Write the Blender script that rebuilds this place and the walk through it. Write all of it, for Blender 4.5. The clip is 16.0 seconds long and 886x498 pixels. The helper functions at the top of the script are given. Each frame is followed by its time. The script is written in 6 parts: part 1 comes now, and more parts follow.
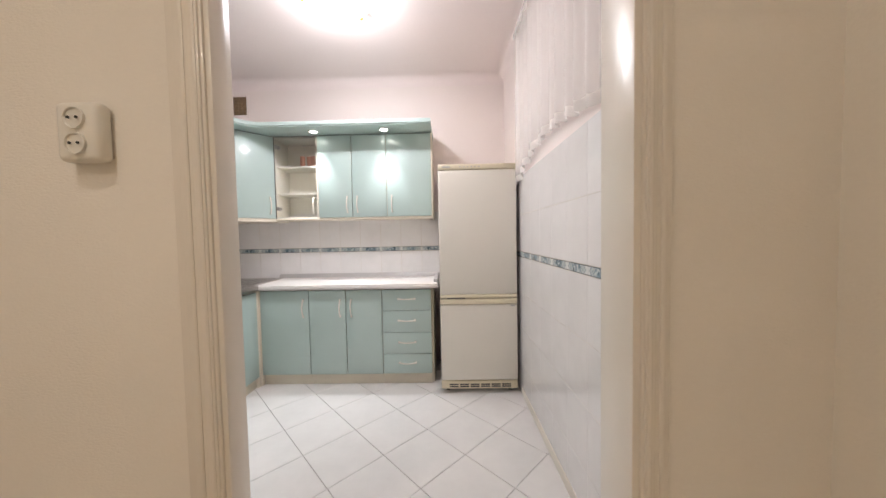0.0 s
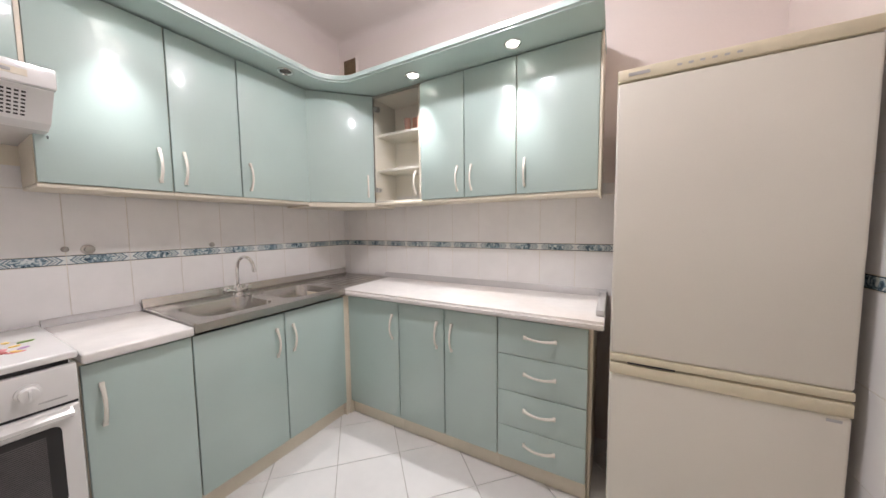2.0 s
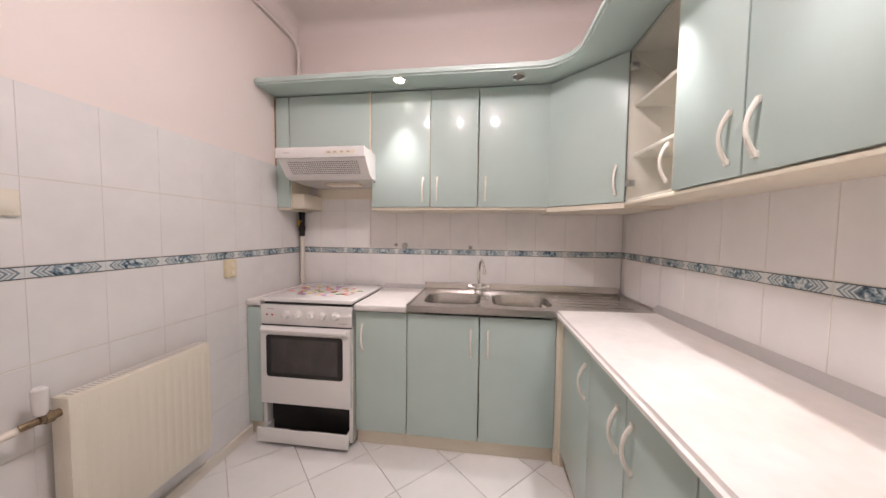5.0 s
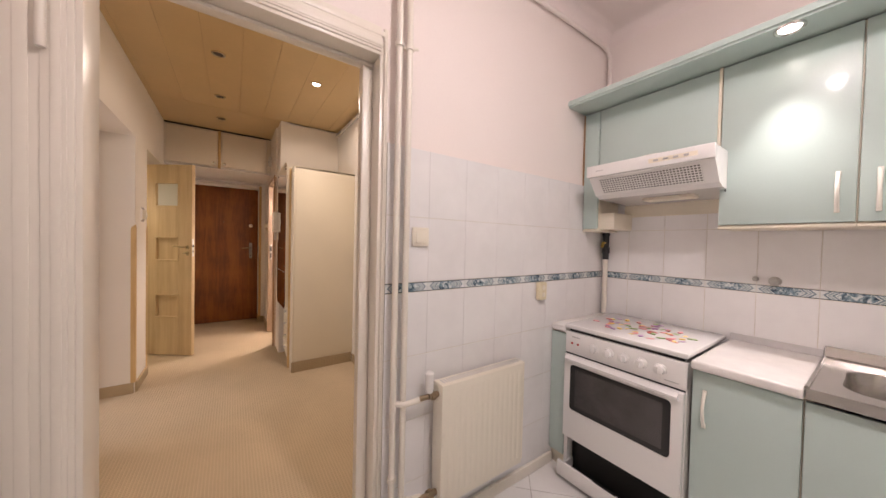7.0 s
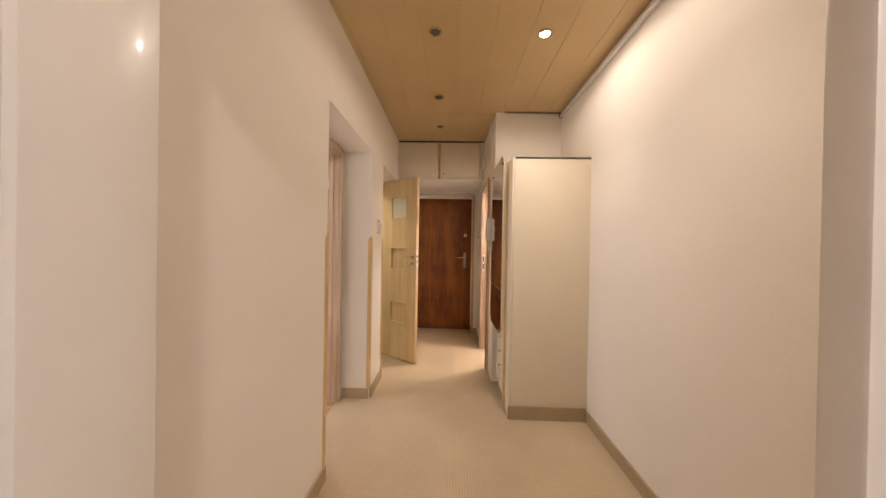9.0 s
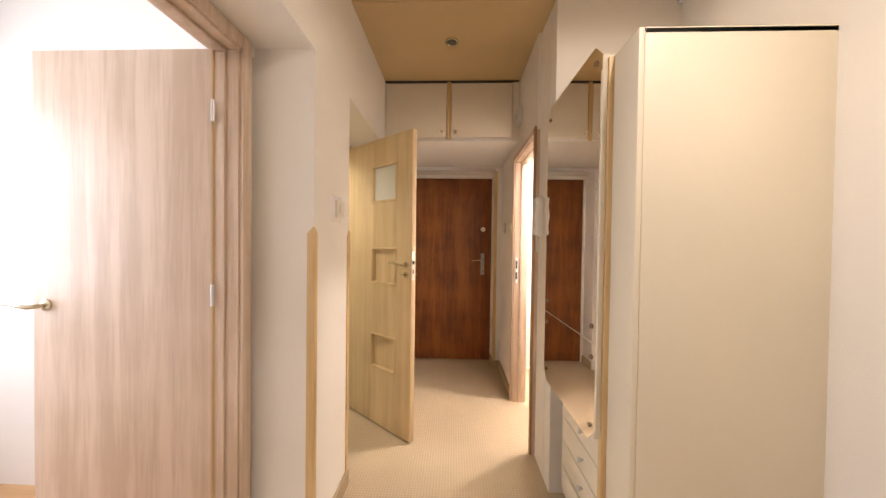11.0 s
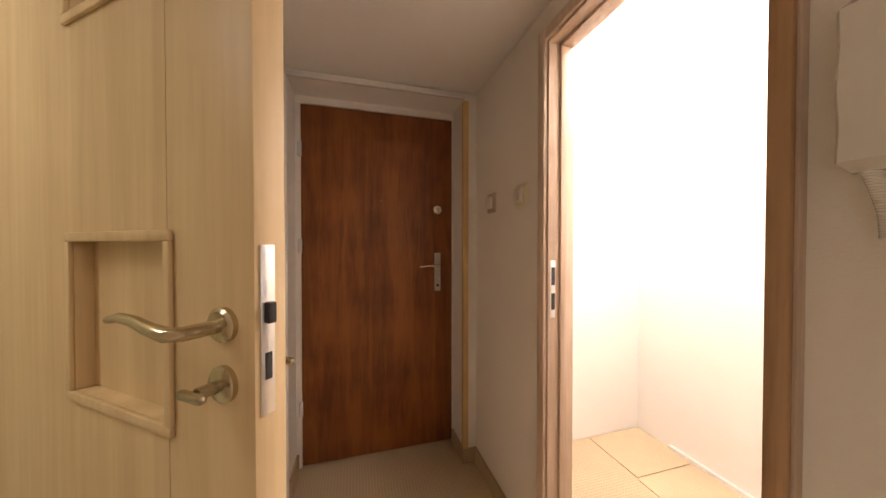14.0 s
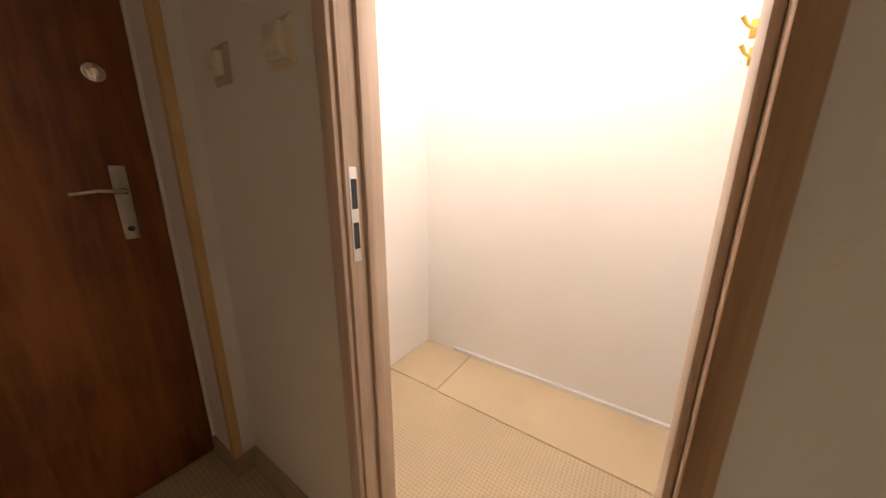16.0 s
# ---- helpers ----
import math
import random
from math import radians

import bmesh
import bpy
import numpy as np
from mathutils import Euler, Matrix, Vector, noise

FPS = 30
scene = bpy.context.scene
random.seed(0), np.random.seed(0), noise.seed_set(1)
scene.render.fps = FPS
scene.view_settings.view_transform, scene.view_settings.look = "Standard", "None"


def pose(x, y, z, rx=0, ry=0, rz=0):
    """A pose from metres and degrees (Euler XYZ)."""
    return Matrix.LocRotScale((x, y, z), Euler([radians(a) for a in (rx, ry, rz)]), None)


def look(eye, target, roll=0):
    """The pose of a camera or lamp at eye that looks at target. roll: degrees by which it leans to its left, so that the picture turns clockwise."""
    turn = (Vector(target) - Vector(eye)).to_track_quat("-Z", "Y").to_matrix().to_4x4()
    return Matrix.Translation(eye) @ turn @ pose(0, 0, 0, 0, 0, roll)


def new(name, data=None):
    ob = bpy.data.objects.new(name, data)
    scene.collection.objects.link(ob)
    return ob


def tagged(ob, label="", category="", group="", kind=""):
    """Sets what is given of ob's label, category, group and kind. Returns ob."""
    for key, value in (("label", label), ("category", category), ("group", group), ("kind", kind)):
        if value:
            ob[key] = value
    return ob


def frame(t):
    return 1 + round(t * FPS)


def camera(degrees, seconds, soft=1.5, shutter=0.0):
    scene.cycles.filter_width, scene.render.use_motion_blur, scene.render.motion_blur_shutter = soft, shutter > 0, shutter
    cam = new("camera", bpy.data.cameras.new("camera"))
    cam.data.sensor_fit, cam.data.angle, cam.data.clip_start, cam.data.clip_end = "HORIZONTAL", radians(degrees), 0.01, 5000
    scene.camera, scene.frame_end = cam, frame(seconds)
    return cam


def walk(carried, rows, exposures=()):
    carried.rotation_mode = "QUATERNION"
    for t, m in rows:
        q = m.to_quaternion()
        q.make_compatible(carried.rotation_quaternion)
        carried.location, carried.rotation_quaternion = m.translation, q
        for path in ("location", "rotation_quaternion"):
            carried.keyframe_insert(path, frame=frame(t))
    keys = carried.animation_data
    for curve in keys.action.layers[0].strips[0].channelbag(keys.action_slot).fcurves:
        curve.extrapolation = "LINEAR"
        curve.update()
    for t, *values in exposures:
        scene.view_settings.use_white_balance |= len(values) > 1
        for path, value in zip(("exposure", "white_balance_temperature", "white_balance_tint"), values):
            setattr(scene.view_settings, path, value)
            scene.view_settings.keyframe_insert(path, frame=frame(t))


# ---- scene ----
cam = camera(110.8, 16.0)
PATH = [
    (0, (0.2, 0.114, 1.205), (0.164, 2.112, 1.125), -1.1),
    (0.5, (0.192, 0.426, 1.212), (-0.027, 2.411, 1.109), -1.0),
    (1, (0.145, 0.687, 1.202), (-0.298, 2.634, 1.093), -0.9),
    (1.5, (0.121, 0.947, 1.217), (-0.57, 2.819, 1.094), -0.7),
    (2, (0.132, 1.178, 1.224), (-0.843, 2.918, 1.078), -0.6),
    (2.5, (0.157, 1.411, 1.228), (-1.12, 2.942, 1.067), -0.4),
    (3, (0.165, 1.59, 1.236), (-1.374, 2.854, 1.052), 0.0),
    (3.2, (0.17, 1.65, 1.23), (-1.463, 2.79, 1.042), 0.1),
    (5.3, (0.281, 2.166, 1.234), (-1.651, 1.656, 1.139), 0.8),
    (5.5, (0.274, 2.157, 1.238), (-1.607, 1.483, 1.144), 0.9),
    (6, (0.256, 2.109, 1.246), (-1.434, 1.043, 1.16), 1.2),
    (6.5, (0.243, 2.021, 1.271), (-1.192, 0.629, 1.212), 1.2),
    (7, (0.215, 1.879, 1.285), (-0.919, 0.232, 1.246), 1.3),
    (7.5, (0.195, 1.695, 1.292), (-0.612, -0.135, 1.271), 1.1),
    (8, (0.151, 1.476, 1.299), (-0.292, -0.474, 1.288), 1.0),
    (8.5, (0.143, 1.259, 1.286), (0.026, -0.738, 1.28), 1.5),
    (9, (0.186, 0.981, 1.294), (0.244, -1.018, 1.283), 1.0),
    (9.5, (0.21, 0.678, 1.286), (0.3, -1.32, 1.275), 0.8),
    (9.7, (0.209, 0.539, 1.288), (0.314, -1.458, 1.276), 0.7),
    (11.8, (0.343, -0.864, 1.319), (0.402, -2.862, 1.283), 0.8),
    (12, (0.338, -0.972, 1.309), (0.414, -2.97, 1.278), 0.7),
    (12.5, (0.376, -1.236, 1.299), (0.463, -3.234, 1.274), 0.6),
    (13, (0.445, -1.507, 1.298), (0.466, -3.506, 1.263), 0.2),
    (13.5, (0.469, -1.745, 1.274), (0.307, -3.738, 1.253), 0.0),
    (14, (0.47, -1.969, 1.267), (-0.073, -3.894, 1.24), 0.0),
    (14.5, (0.448, -2.138, 1.246), (-0.476, -3.911, 1.179), 0.1),
    (15, (0.382, -2.271, 1.197), (-0.814, -3.854, 0.943), 0.2),
    (15.5, (0.308, -2.349, 1.189), (-1.094, -3.705, 0.749), 0.1),
    (16, (0.23, -2.393, 1.196), (-1.377, -3.484, 0.719), 0.3),
]
EXPO = [(0, 0.12, 6000, 10), (1.0, 0.08, 6000, 11), (2.0, -0.06, 6100, 12), (2.5, -0.1, 6100, 13), (5.5, -0.1, 6600, 20), (6.5, -0.05, 6650, 20), (7.0, -0.02, 6700, 21), (8.0, 0.04, 6700, 19), (9.5, 0.16, 6750, 17),
        (11.8, 0.5, 6150, 13), (12.6, 0.46, 6100, 12), (13.5, 0.12, 6500, 16), (14.0, -0.15, 6650, 17), (14.5, -0.5, 6650, 17), (15.0, -0.75, 6600, 16), (15.5, -0.87, 6600, 16), (16.0, -0.95, 6600, 16)]
walk(cam, [(t, look(eye, target, roll)) for t, eye, target, roll in PATH], exposures=EXPO)

# ---- world and lamps ----
world = bpy.data.worlds.new("world")
scene.world = world
world.use_nodes = True
wn = world.node_tree.nodes
sky = wn.new("ShaderNodeTexSky")
sky.sky_type, sky.sun_disc, sky.sun_elevation = "NISHITA", False, radians(35)
world.node_tree.links.new(sky.outputs[0], wn["Background"].inputs[0])
wn["Background"].inputs[1].default_value = 0.08


def lamp(name, kind, at, watts, colour, radius=0.05, target=None, spot=100, size=None, blend=1.0):
    data = bpy.data.lights.new(name, kind)
    data.energy, data.color = watts, colour
    if kind == "AREA":
        data.shape, data.size, data.size_y = "RECTANGLE", size[0], size[1]
    else:
        data.shadow_soft_size = radius
    if kind == "SPOT":
        data.spot_size, data.spot_blend = radians(spot), blend
    ob = new(name, data)
    ob.matrix_world = look(at, target) if target else pose(*at)
    return ob


WARM = (1.0, 0.875, 0.735)
KL = (-0.45, 2.0)
lamp("kitchen_ceiling_light", "AREA", (KL[0], KL[1], 2.585), 10.5, (1.0, 0.94, 0.92), target=(KL[0] + 0.01, KL[1], 0), size=(0.16, 0.16))
lamp("kitchen_ceiling_glow", "POINT", (KL[0], KL[1], 2.54), 16, (1.0, 0.94, 0.92), 0.05)
for lx, ly in ((-1.50, 1.648), (-0.935, 2.738), (-0.33, 2.725)):
    lamp("canopy_spot_light", "SPOT", (lx, ly, 2.112), 34, (1.0, 0.95, 0.90), 0.018, (lx, ly, 0), 68)
for lx, ly in ((-0.36, -0.91), (-0.37, -0.12)):
    lamp("hall_spot_light", "SPOT", (lx, ly, 2.585), 24, WARM, 0.03, (lx, ly, 0), 86)
    lamp("hall_spot_spill", "SPOT", (lx, ly, 2.585), 14 if ly < -0.5 else 6, WARM, 0.03, (lx, ly, 0), 176, blend=0.3)
lamp("closet_light", "POINT", (-0.85, -2.75, 2.40), 70, (1.0, 0.905, 0.835), 0.06)
lamp("bath_tube_light", "AREA", (1.75, -2.2, 2.45), 10, (1.0, 0.95, 0.82), target=(1.9, -2.6, 0), size=(0.6, 0.1))
lamp("room_window_light", "AREA", (2.95, -1.1, 1.5), 26, (0.88, 0.92, 1.0), target=(1.0, -1.1, 1.2), size=(1.2, 1.3))

# ---- materials ----


def mat(name, colour, rough=0.5, metal=0.0, var=0.06, scale=3.0, fine=60.0, bump=0.0, bump_scale=None, coat=0.0, dirt=None, dirt_amount=0.0, aniso=(1, 1, 1), per_piece=0.0):
    m = bpy.data.materials.new(name)
    m.use_nodes = True
    n, l = m.node_tree.nodes, m.node_tree.links
    p = n["Principled BSDF"]
    p.inputs["Roughness"].default_value, p.inputs["Metallic"].default_value = rough, metal
    p.inputs["Coat Weight"].default_value = coat
    p.inputs["Coat Roughness"].default_value = 0.05
    geo = n.new("ShaderNodeNewGeometry")
    mp = n.new("ShaderNodeMapping")
    mp.inputs["Scale"].default_value = aniso
    l.new(geo.outputs["Position"], mp.inputs[0])
    big, small = n.new("ShaderNodeTexNoise"), n.new("ShaderNodeTexNoise")
    big.inputs["Scale"].default_value, small.inputs["Scale"].default_value = scale, fine
    big.inputs["Detail"].default_value, small.inputs["Detail"].default_value = 4, 3
    l.new(mp.outputs[0], big.inputs[0])
    l.new(mp.outputs[0], small.inputs[0])
    mixv = n.new("ShaderNodeMath")
    mixv.operation = "MULTIPLY_ADD"
    mixv.inputs[1].default_value = 0.35
    l.new(small.outputs[0], mixv.inputs[0])
    l.new(big.outputs[0], mixv.inputs[2])
    src = mixv.outputs[0]
    if per_piece:
        info = n.new("ShaderNodeObjectInfo")
        add = n.new("ShaderNodeMath")
        add.operation = "MULTIPLY_ADD"
        add.inputs[1].default_value = per_piece
        l.new(info.outputs["Random"], add.inputs[0])
        l.new(src, add.inputs[2])
        src = add.outputs[0]
    ramp = n.new("ShaderNodeValToRGB")
    ramp.color_ramp.elements[0].position, ramp.color_ramp.elements[1].position = 0.35, 1.0
    dark = [c * (1 - var) for c in colour]
    light = [min(1, c * (1 + var)) for c in colour]
    ramp.color_ramp.elements[0].color, ramp.color_ramp.elements[1].color = (*dark, 1), (*light, 1)
    l.new(src, ramp.inputs[0])
    out = ramp.outputs[0]
    if dirt:
        spots = n.new("ShaderNodeTexNoise")
        spots.inputs["Scale"].default_value, spots.inputs["Detail"].default_value = 1.7, 6
        l.new(geo.outputs["Position"], spots.inputs[0])
        sr = n.new("ShaderNodeMapRange")
        sr.inputs[1].default_value, sr.inputs[2].default_value, sr.inputs[4].default_value = 0.48, 0.8, dirt_amount
        l.new(spots.outputs[0], sr.inputs[0])
        mx = n.new("ShaderNodeMix")
        mx.data_type = "RGBA"
        l.new(sr.outputs[0], mx.inputs[0])
        l.new(out, mx.inputs[6])
        mx.inputs[7].default_value = (*dirt, 1)
        out = mx.outputs[2]
    l.new(out, p.inputs["Base Color"])
    rr = n.new("ShaderNodeMapRange")
    rr.inputs[3].default_value, rr.inputs[4].default_value = max(0, rough - 0.06), min(1, rough + 0.08)
    l.new(big.outputs[0], rr.inputs[0])
    l.new(rr.outputs[0], p.inputs["Roughness"])
    if bump:
        b = n.new("ShaderNodeBump")
        b.inputs["Strength"].default_value, b.inputs["Distance"].default_value = bump, 0.003
        bs = n.new("ShaderNodeTexNoise")
        bs.inputs["Scale"].default_value, bs.inputs["Detail"].default_value = bump_scale or fine, 4
        l.new(mp.outputs[0], bs.inputs[0])
        l.new(bs.outputs[0], b.inputs["Height"])
        l.new(b.outputs[0], p.inputs["Normal"])
    return m


def wood(name, light, dark, rough=0.45, axis=2, scale=1.0, strength=0.5, coat=0.0, stretch=1.1, mottle=0.5):
    """Grain along one local axis."""
    m = mat(name, light, rough, coat=coat)
    n, l = m.node_tree.nodes, m.node_tree.links
    p = n["Principled BSDF"]
    tc = n.new("ShaderNodeTexCoord")
    mp = n.new("ShaderNodeMapping")
    s = [22 * scale] * 3
    s[axis] = stretch * scale
    mp.inputs["Scale"].default_value = s
    l.new(tc.outputs["Object"], mp.inputs[0])
    a, b = n.new("ShaderNodeTexNoise"), n.new("ShaderNodeTexNoise")
    a.inputs["Scale"].default_value, a.inputs["Detail"].default_value, a.inputs["Distortion"].default_value = 0.55, 5, 0.6 + 2 * (stretch - 1.1) / 3
    b.inputs["Scale"].default_value, b.inputs["Detail"].default_value = 3.2, 6
    l.new(mp.outputs[0], a.inputs[0])
    l.new(mp.outputs[0], b.inputs[0])
    add = n.new("ShaderNodeMath")
    add.operation = "MULTIPLY_ADD"
    add.inputs[1].default_value = 0.5
    l.new(b.outputs[0], add.inputs[0])
    l.new(a.outputs[0], add.inputs[2])
    cloud = n.new("ShaderNodeTexNoise")
    cloud.inputs["Scale"].default_value, cloud.inputs["Detail"].default_value = 3.5, 3
    l.new(tc.outputs["Object"], cloud.inputs[0])
    soft = n.new("ShaderNodeMath")
    soft.operation = "MULTIPLY_ADD"
    soft.inputs[1].default_value = mottle
    l.new(cloud.outputs[0], soft.inputs[0])
    less = n.new("ShaderNodeMath")
    less.operation = "SUBTRACT"
    less.inputs[1].default_value = 0.5 * mottle
    l.new(add.outputs[0], less.inputs[0])
    l.new(less.outputs[0], soft.inputs[2])
    add = soft
    ramp = n.new("ShaderNodeValToRGB")
    e = ramp.color_ramp.elements
    e[0].position, e[1].position = 0.75 - 0.3 * strength, 0.75 + 0.3 * strength
    e[0].color, e[1].color = (*dark, 1), (*light, 1)
    l.new(add.outputs[0], ramp.inputs[0])
    l.new(ramp.outputs[0], p.inputs["Base Color"])
    bu = n.new("ShaderNodeBump")
    bu.inputs["Strength"].default_value, bu.inputs["Distance"].default_value = 0.15, 0.001
    l.new(b.outputs[0], bu.inputs["Height"])
    l.new(bu.outputs[0], p.inputs["Normal"])
    return m


def glow(name, colour, strength):
    m = bpy.data.materials.new(name)
    m.use_nodes = True
    p = m.node_tree.nodes["Principled BSDF"]
    p.inputs["Base Color"].default_value = (*colour, 1)
    p.inputs["Emission Color"].default_value = (*colour, 1)
    p.inputs["Emission Strength"].default_value = strength
    return m


def carpet_mat(name, colour):
    """Woven loops in a small square pattern."""
    m = mat(name, colour, 0.95, var=0.12, scale=2.0, fine=180)
    n, l = m.node_tree.nodes, m.node_tree.links
    p = n["Principled BSDF"]
    old = p.inputs["Base Color"].links[0].from_socket
    geo = n.new("ShaderNodeNewGeometry")
    sep = n.new("ShaderNodeSeparateXYZ")
    l.new(geo.outputs["Position"], sep.inputs[0])
    waves = []
    for k, pitch in ((0, 0.016), (1, 0.016), (2, 0.016)):
        mu = n.new("ShaderNodeMath")
        mu.operation = "MULTIPLY"
        mu.inputs[1].default_value = 2 * math.pi / pitch
        l.new(sep.outputs[k], mu.inputs[0])
        si = n.new("ShaderNodeMath")
        si.operation = "SINE"
        l.new(mu.outputs[0], si.inputs[0])
        waves.append(si.outputs[0])
    a = n.new("ShaderNodeMath")
    a.operation = "MAXIMUM"
    l.new(waves[0], a.inputs[0])
    l.new(waves[1], a.inputs[1])
    a2 = n.new("ShaderNodeMath")
    a2.operation = "MAXIMUM"
    l.new(a.outputs[0], a2.inputs[0])
    l.new(waves[2], a2.inputs[1])
    rg = n.new("ShaderNodeMapRange")
    rg.inputs[1].default_value, rg.inputs[2].default_value = -0.4, 0.6
    rg.inputs[3].default_value, rg.inputs[4].default_value = 0.78, 1.04
    l.new(a2.outputs[0], rg.inputs[0])
    mx = n.new("ShaderNodeMix")
    mx.data_type, mx.blend_type = "RGBA", "MULTIPLY"
    mx.inputs[0].default_value = 1
    l.new(old, mx.inputs[6])
    l.new(rg.outputs[0], mx.inputs[7])
    l.new(mx.outputs[2], p.inputs["Base Color"])
    b = n.new("ShaderNodeBump")
    b.inputs["Strength"].default_value, b.inputs["Distance"].default_value = 0.6, 0.003
    l.new(a2.outputs[0], b.inputs["Height"])
    l.new(b.outputs[0], p.inputs["Normal"])
    return m


def border_mat(name):
    """Glazed border tile: marbled blue-green eye in chevrons, between two thin lines. Local x runs along it, z up."""
    m = mat(name, (0.6, 0.6, 0.6), 0.2, coat=0.3)
    n, l = m.node_tree.nodes, m.node_tree.links
    p = n["Principled BSDF"]
    tc = n.new("ShaderNodeTexCoord")
    info = n.new("ShaderNodeObjectInfo")
    sep = n.new("ShaderNodeSeparateXYZ")
    l.new(tc.outputs["Object"], sep.inputs[0])

    def op(kind, a, b=None, c=None):
        q = n.new("ShaderNodeMath")
        q.operation = kind
        for k, v in enumerate((a, b, c)):
            if v is None:
                continue
            if isinstance(v, (int, float)):
                q.inputs[k].default_value = v
            else:
                l.new(v, q.inputs[k])
        return q.outputs[0]

    ax, az = op("ABSOLUTE", sep.outputs[0]), op("ABSOLUTE", sep.outputs[2])
    chev = op("ADD", ax, op("MULTIPLY", az, 1.1))
    stripes = n.new("ShaderNodeValToRGB")
    stripes.color_ramp.interpolation = "CONSTANT"
    e = stripes.color_ramp.elements
    e[0].position, e[0].color = 0.0, (0.16, 0.24, 0.28, 1)
    e[1].position, e[1].color = 0.50, (0.68, 0.70, 0.68, 1)
    for pos, col in ((0.55, (0.22, 0.28, 0.32)), (0.62, (0.66, 0.69, 0.68)), (0.67, (0.34, 0.41, 0.44)), (0.73, (0.68, 0.70, 0.69)), (0.78, (0.20, 0.26, 0.30)), (0.85, (0.74, 0.76, 0.74))):
        k = e.new(pos)
        k.color = (*col, 1)
    l.new(op("MULTIPLY", chev, 9.4), stripes.inputs[0])
    no = n.new("ShaderNodeTexNoise")
    no.noise_dimensions = "4D"
    no.inputs["Scale"].default_value, no.inputs["Detail"].default_value, no.inputs["Distortion"].default_value = 45, 4, 1.5
    l.new(tc.outputs["Object"], no.inputs[0])
    l.new(op("MULTIPLY", info.outputs["Random"], 40), no.inputs["W"])
    marble = n.new("ShaderNodeValToRGB")
    me = marble.color_ramp.elements
    me[0].position, me[0].color = 0.38, (0.03, 0.05, 0.08, 1)
    me[1].position, me[1].color = 0.62, (0.72, 0.76, 0.75, 1)
    k = me.new(0.5)
    k.color = (0.22, 0.31, 0.36, 1)
    l.new(no.outputs[0], marble.inputs[0])
    inside = op("LESS_THAN", chev, 0.052)
    mx = n.new("ShaderNodeMix")
    mx.data_type = "RGBA"
    l.new(op("ADD", op("MULTIPLY", inside, 0.80), 0.10), mx.inputs[0])
    l.new(stripes.outputs[0], mx.inputs[6])
    l.new(marble.outputs[0], mx.inputs[7])
    edge = op("GREATER_THAN", az, 0.0165)
    m2 = n.new("ShaderNodeMix")
    m2.data_type = "RGBA"
    l.new(edge, m2.inputs[0])
    l.new(mx.outputs[2], m2.inputs[6])
    m2.inputs[7].default_value = (0.05, 0.08, 0.1, 1)
    l.new(m2.outputs[2], p.inputs["Base Color"])
    return m


M = {}
M["kwall"] = mat("pinkish_wall_paint", (0.85, 0.765, 0.725), 0.7, var=0.03, scale=1.2, fine=90, bump=0.12, bump_scale=120)
M["kceil"] = mat("kitchen_ceiling_paint", (0.85, 0.755, 0.73), 0.8, var=0.03, scale=0.9, fine=60, bump=0.1, bump_scale=90)
M["hwall"] = mat("cream_wallpaper", (0.875, 0.82, 0.735), 0.75, var=0.03, scale=1.5, fine=90, bump=0.36, bump_scale=140, aniso=(1, 1, 2.0))
M["white_wall"] = mat("white_plaster", (0.90, 0.865, 0.82), 0.75, var=0.03, scale=1.4, fine=80, bump=0.2, bump_scale=90, dirt=(0.6, 0.5, 0.4), dirt_amount=0.08)
M["bwall"] = mat("pale_yellow_paint", (0.82, 0.76, 0.55), 0.6, var=0.03)
M["carpet"] = carpet_mat("beige_loop_carpet", (0.60, 0.475, 0.315))
M["skirt"] = carpet_mat("tan_carpet_skirting", (0.46, 0.35, 0.21))
M["laminate"] = wood("laminate_floor", (0.62, 0.38, 0.18), (0.48, 0.27, 0.12), 0.4, axis=0)
M["ftile"] = mat("white_floor_tile", (0.80, 0.78, 0.76), 0.16, var=0.05, scale=5, fine=26, coat=0.25, per_piece=0.12)
M["grout"] = mat("grey_grout", (0.52, 0.48, 0.44), 0.9, var=0.2, scale=8)
M["wgrout"] = mat("pale_grout", (0.68, 0.63, 0.55), 0.9, var=0.15, scale=8)
M["wtile"] = mat("white_glazed_wall_tile", (0.82, 0.80, 0.79), 0.14, var=0.05, scale=6, fine=22, coat=0.3, per_piece=0.10)
M["btile"] = mat("cream_bath_tile", (0.80, 0.76, 0.62), 0.2, var=0.05, scale=6, fine=25, coat=0.2, per_piece=0.1)
M["border"] = border_mat("blue_green_border_tile")
M["mint"] = mat("mint_green_laminate", (0.49, 0.60, 0.565), 0.36, var=0.035, scale=4, fine=140, coat=0.45, bump=0.015, bump_scale=200)
M["cream"] = mat("cream_melamine", (0.80, 0.73, 0.60), 0.4, var=0.05, scale=5, dirt=(0.62, 0.48, 0.30), dirt_amount=0.25)
M["white_in"] = mat("cream_white_melamine", (0.86, 0.81, 0.70), 0.4, var=0.03)
M["worktop"] = mat("pale_marbled_worktop", (0.82, 0.785, 0.755), 0.3, var=0.09, scale=6, fine=24, coat=0.15, dirt=(0.72, 0.55, 0.40), dirt_amount=0.5)
M["strip"] = mat("grey_worktop_trim", (0.50, 0.48, 0.47), 0.35, var=0.08)
M["steel"] = mat("brushed_steel", (0.53, 0.51, 0.48), 0.24, 1.0, var=0.06, scale=4, fine=200, aniso=(8, 1, 1))
M["chrome"] = mat("chrome", (0.78, 0.77, 0.75), 0.08, 1.0, var=0.02)
M["brass"] = mat("satin_nickel_brass", (0.55, 0.48, 0.34), 0.25, 1.0, var=0.05)
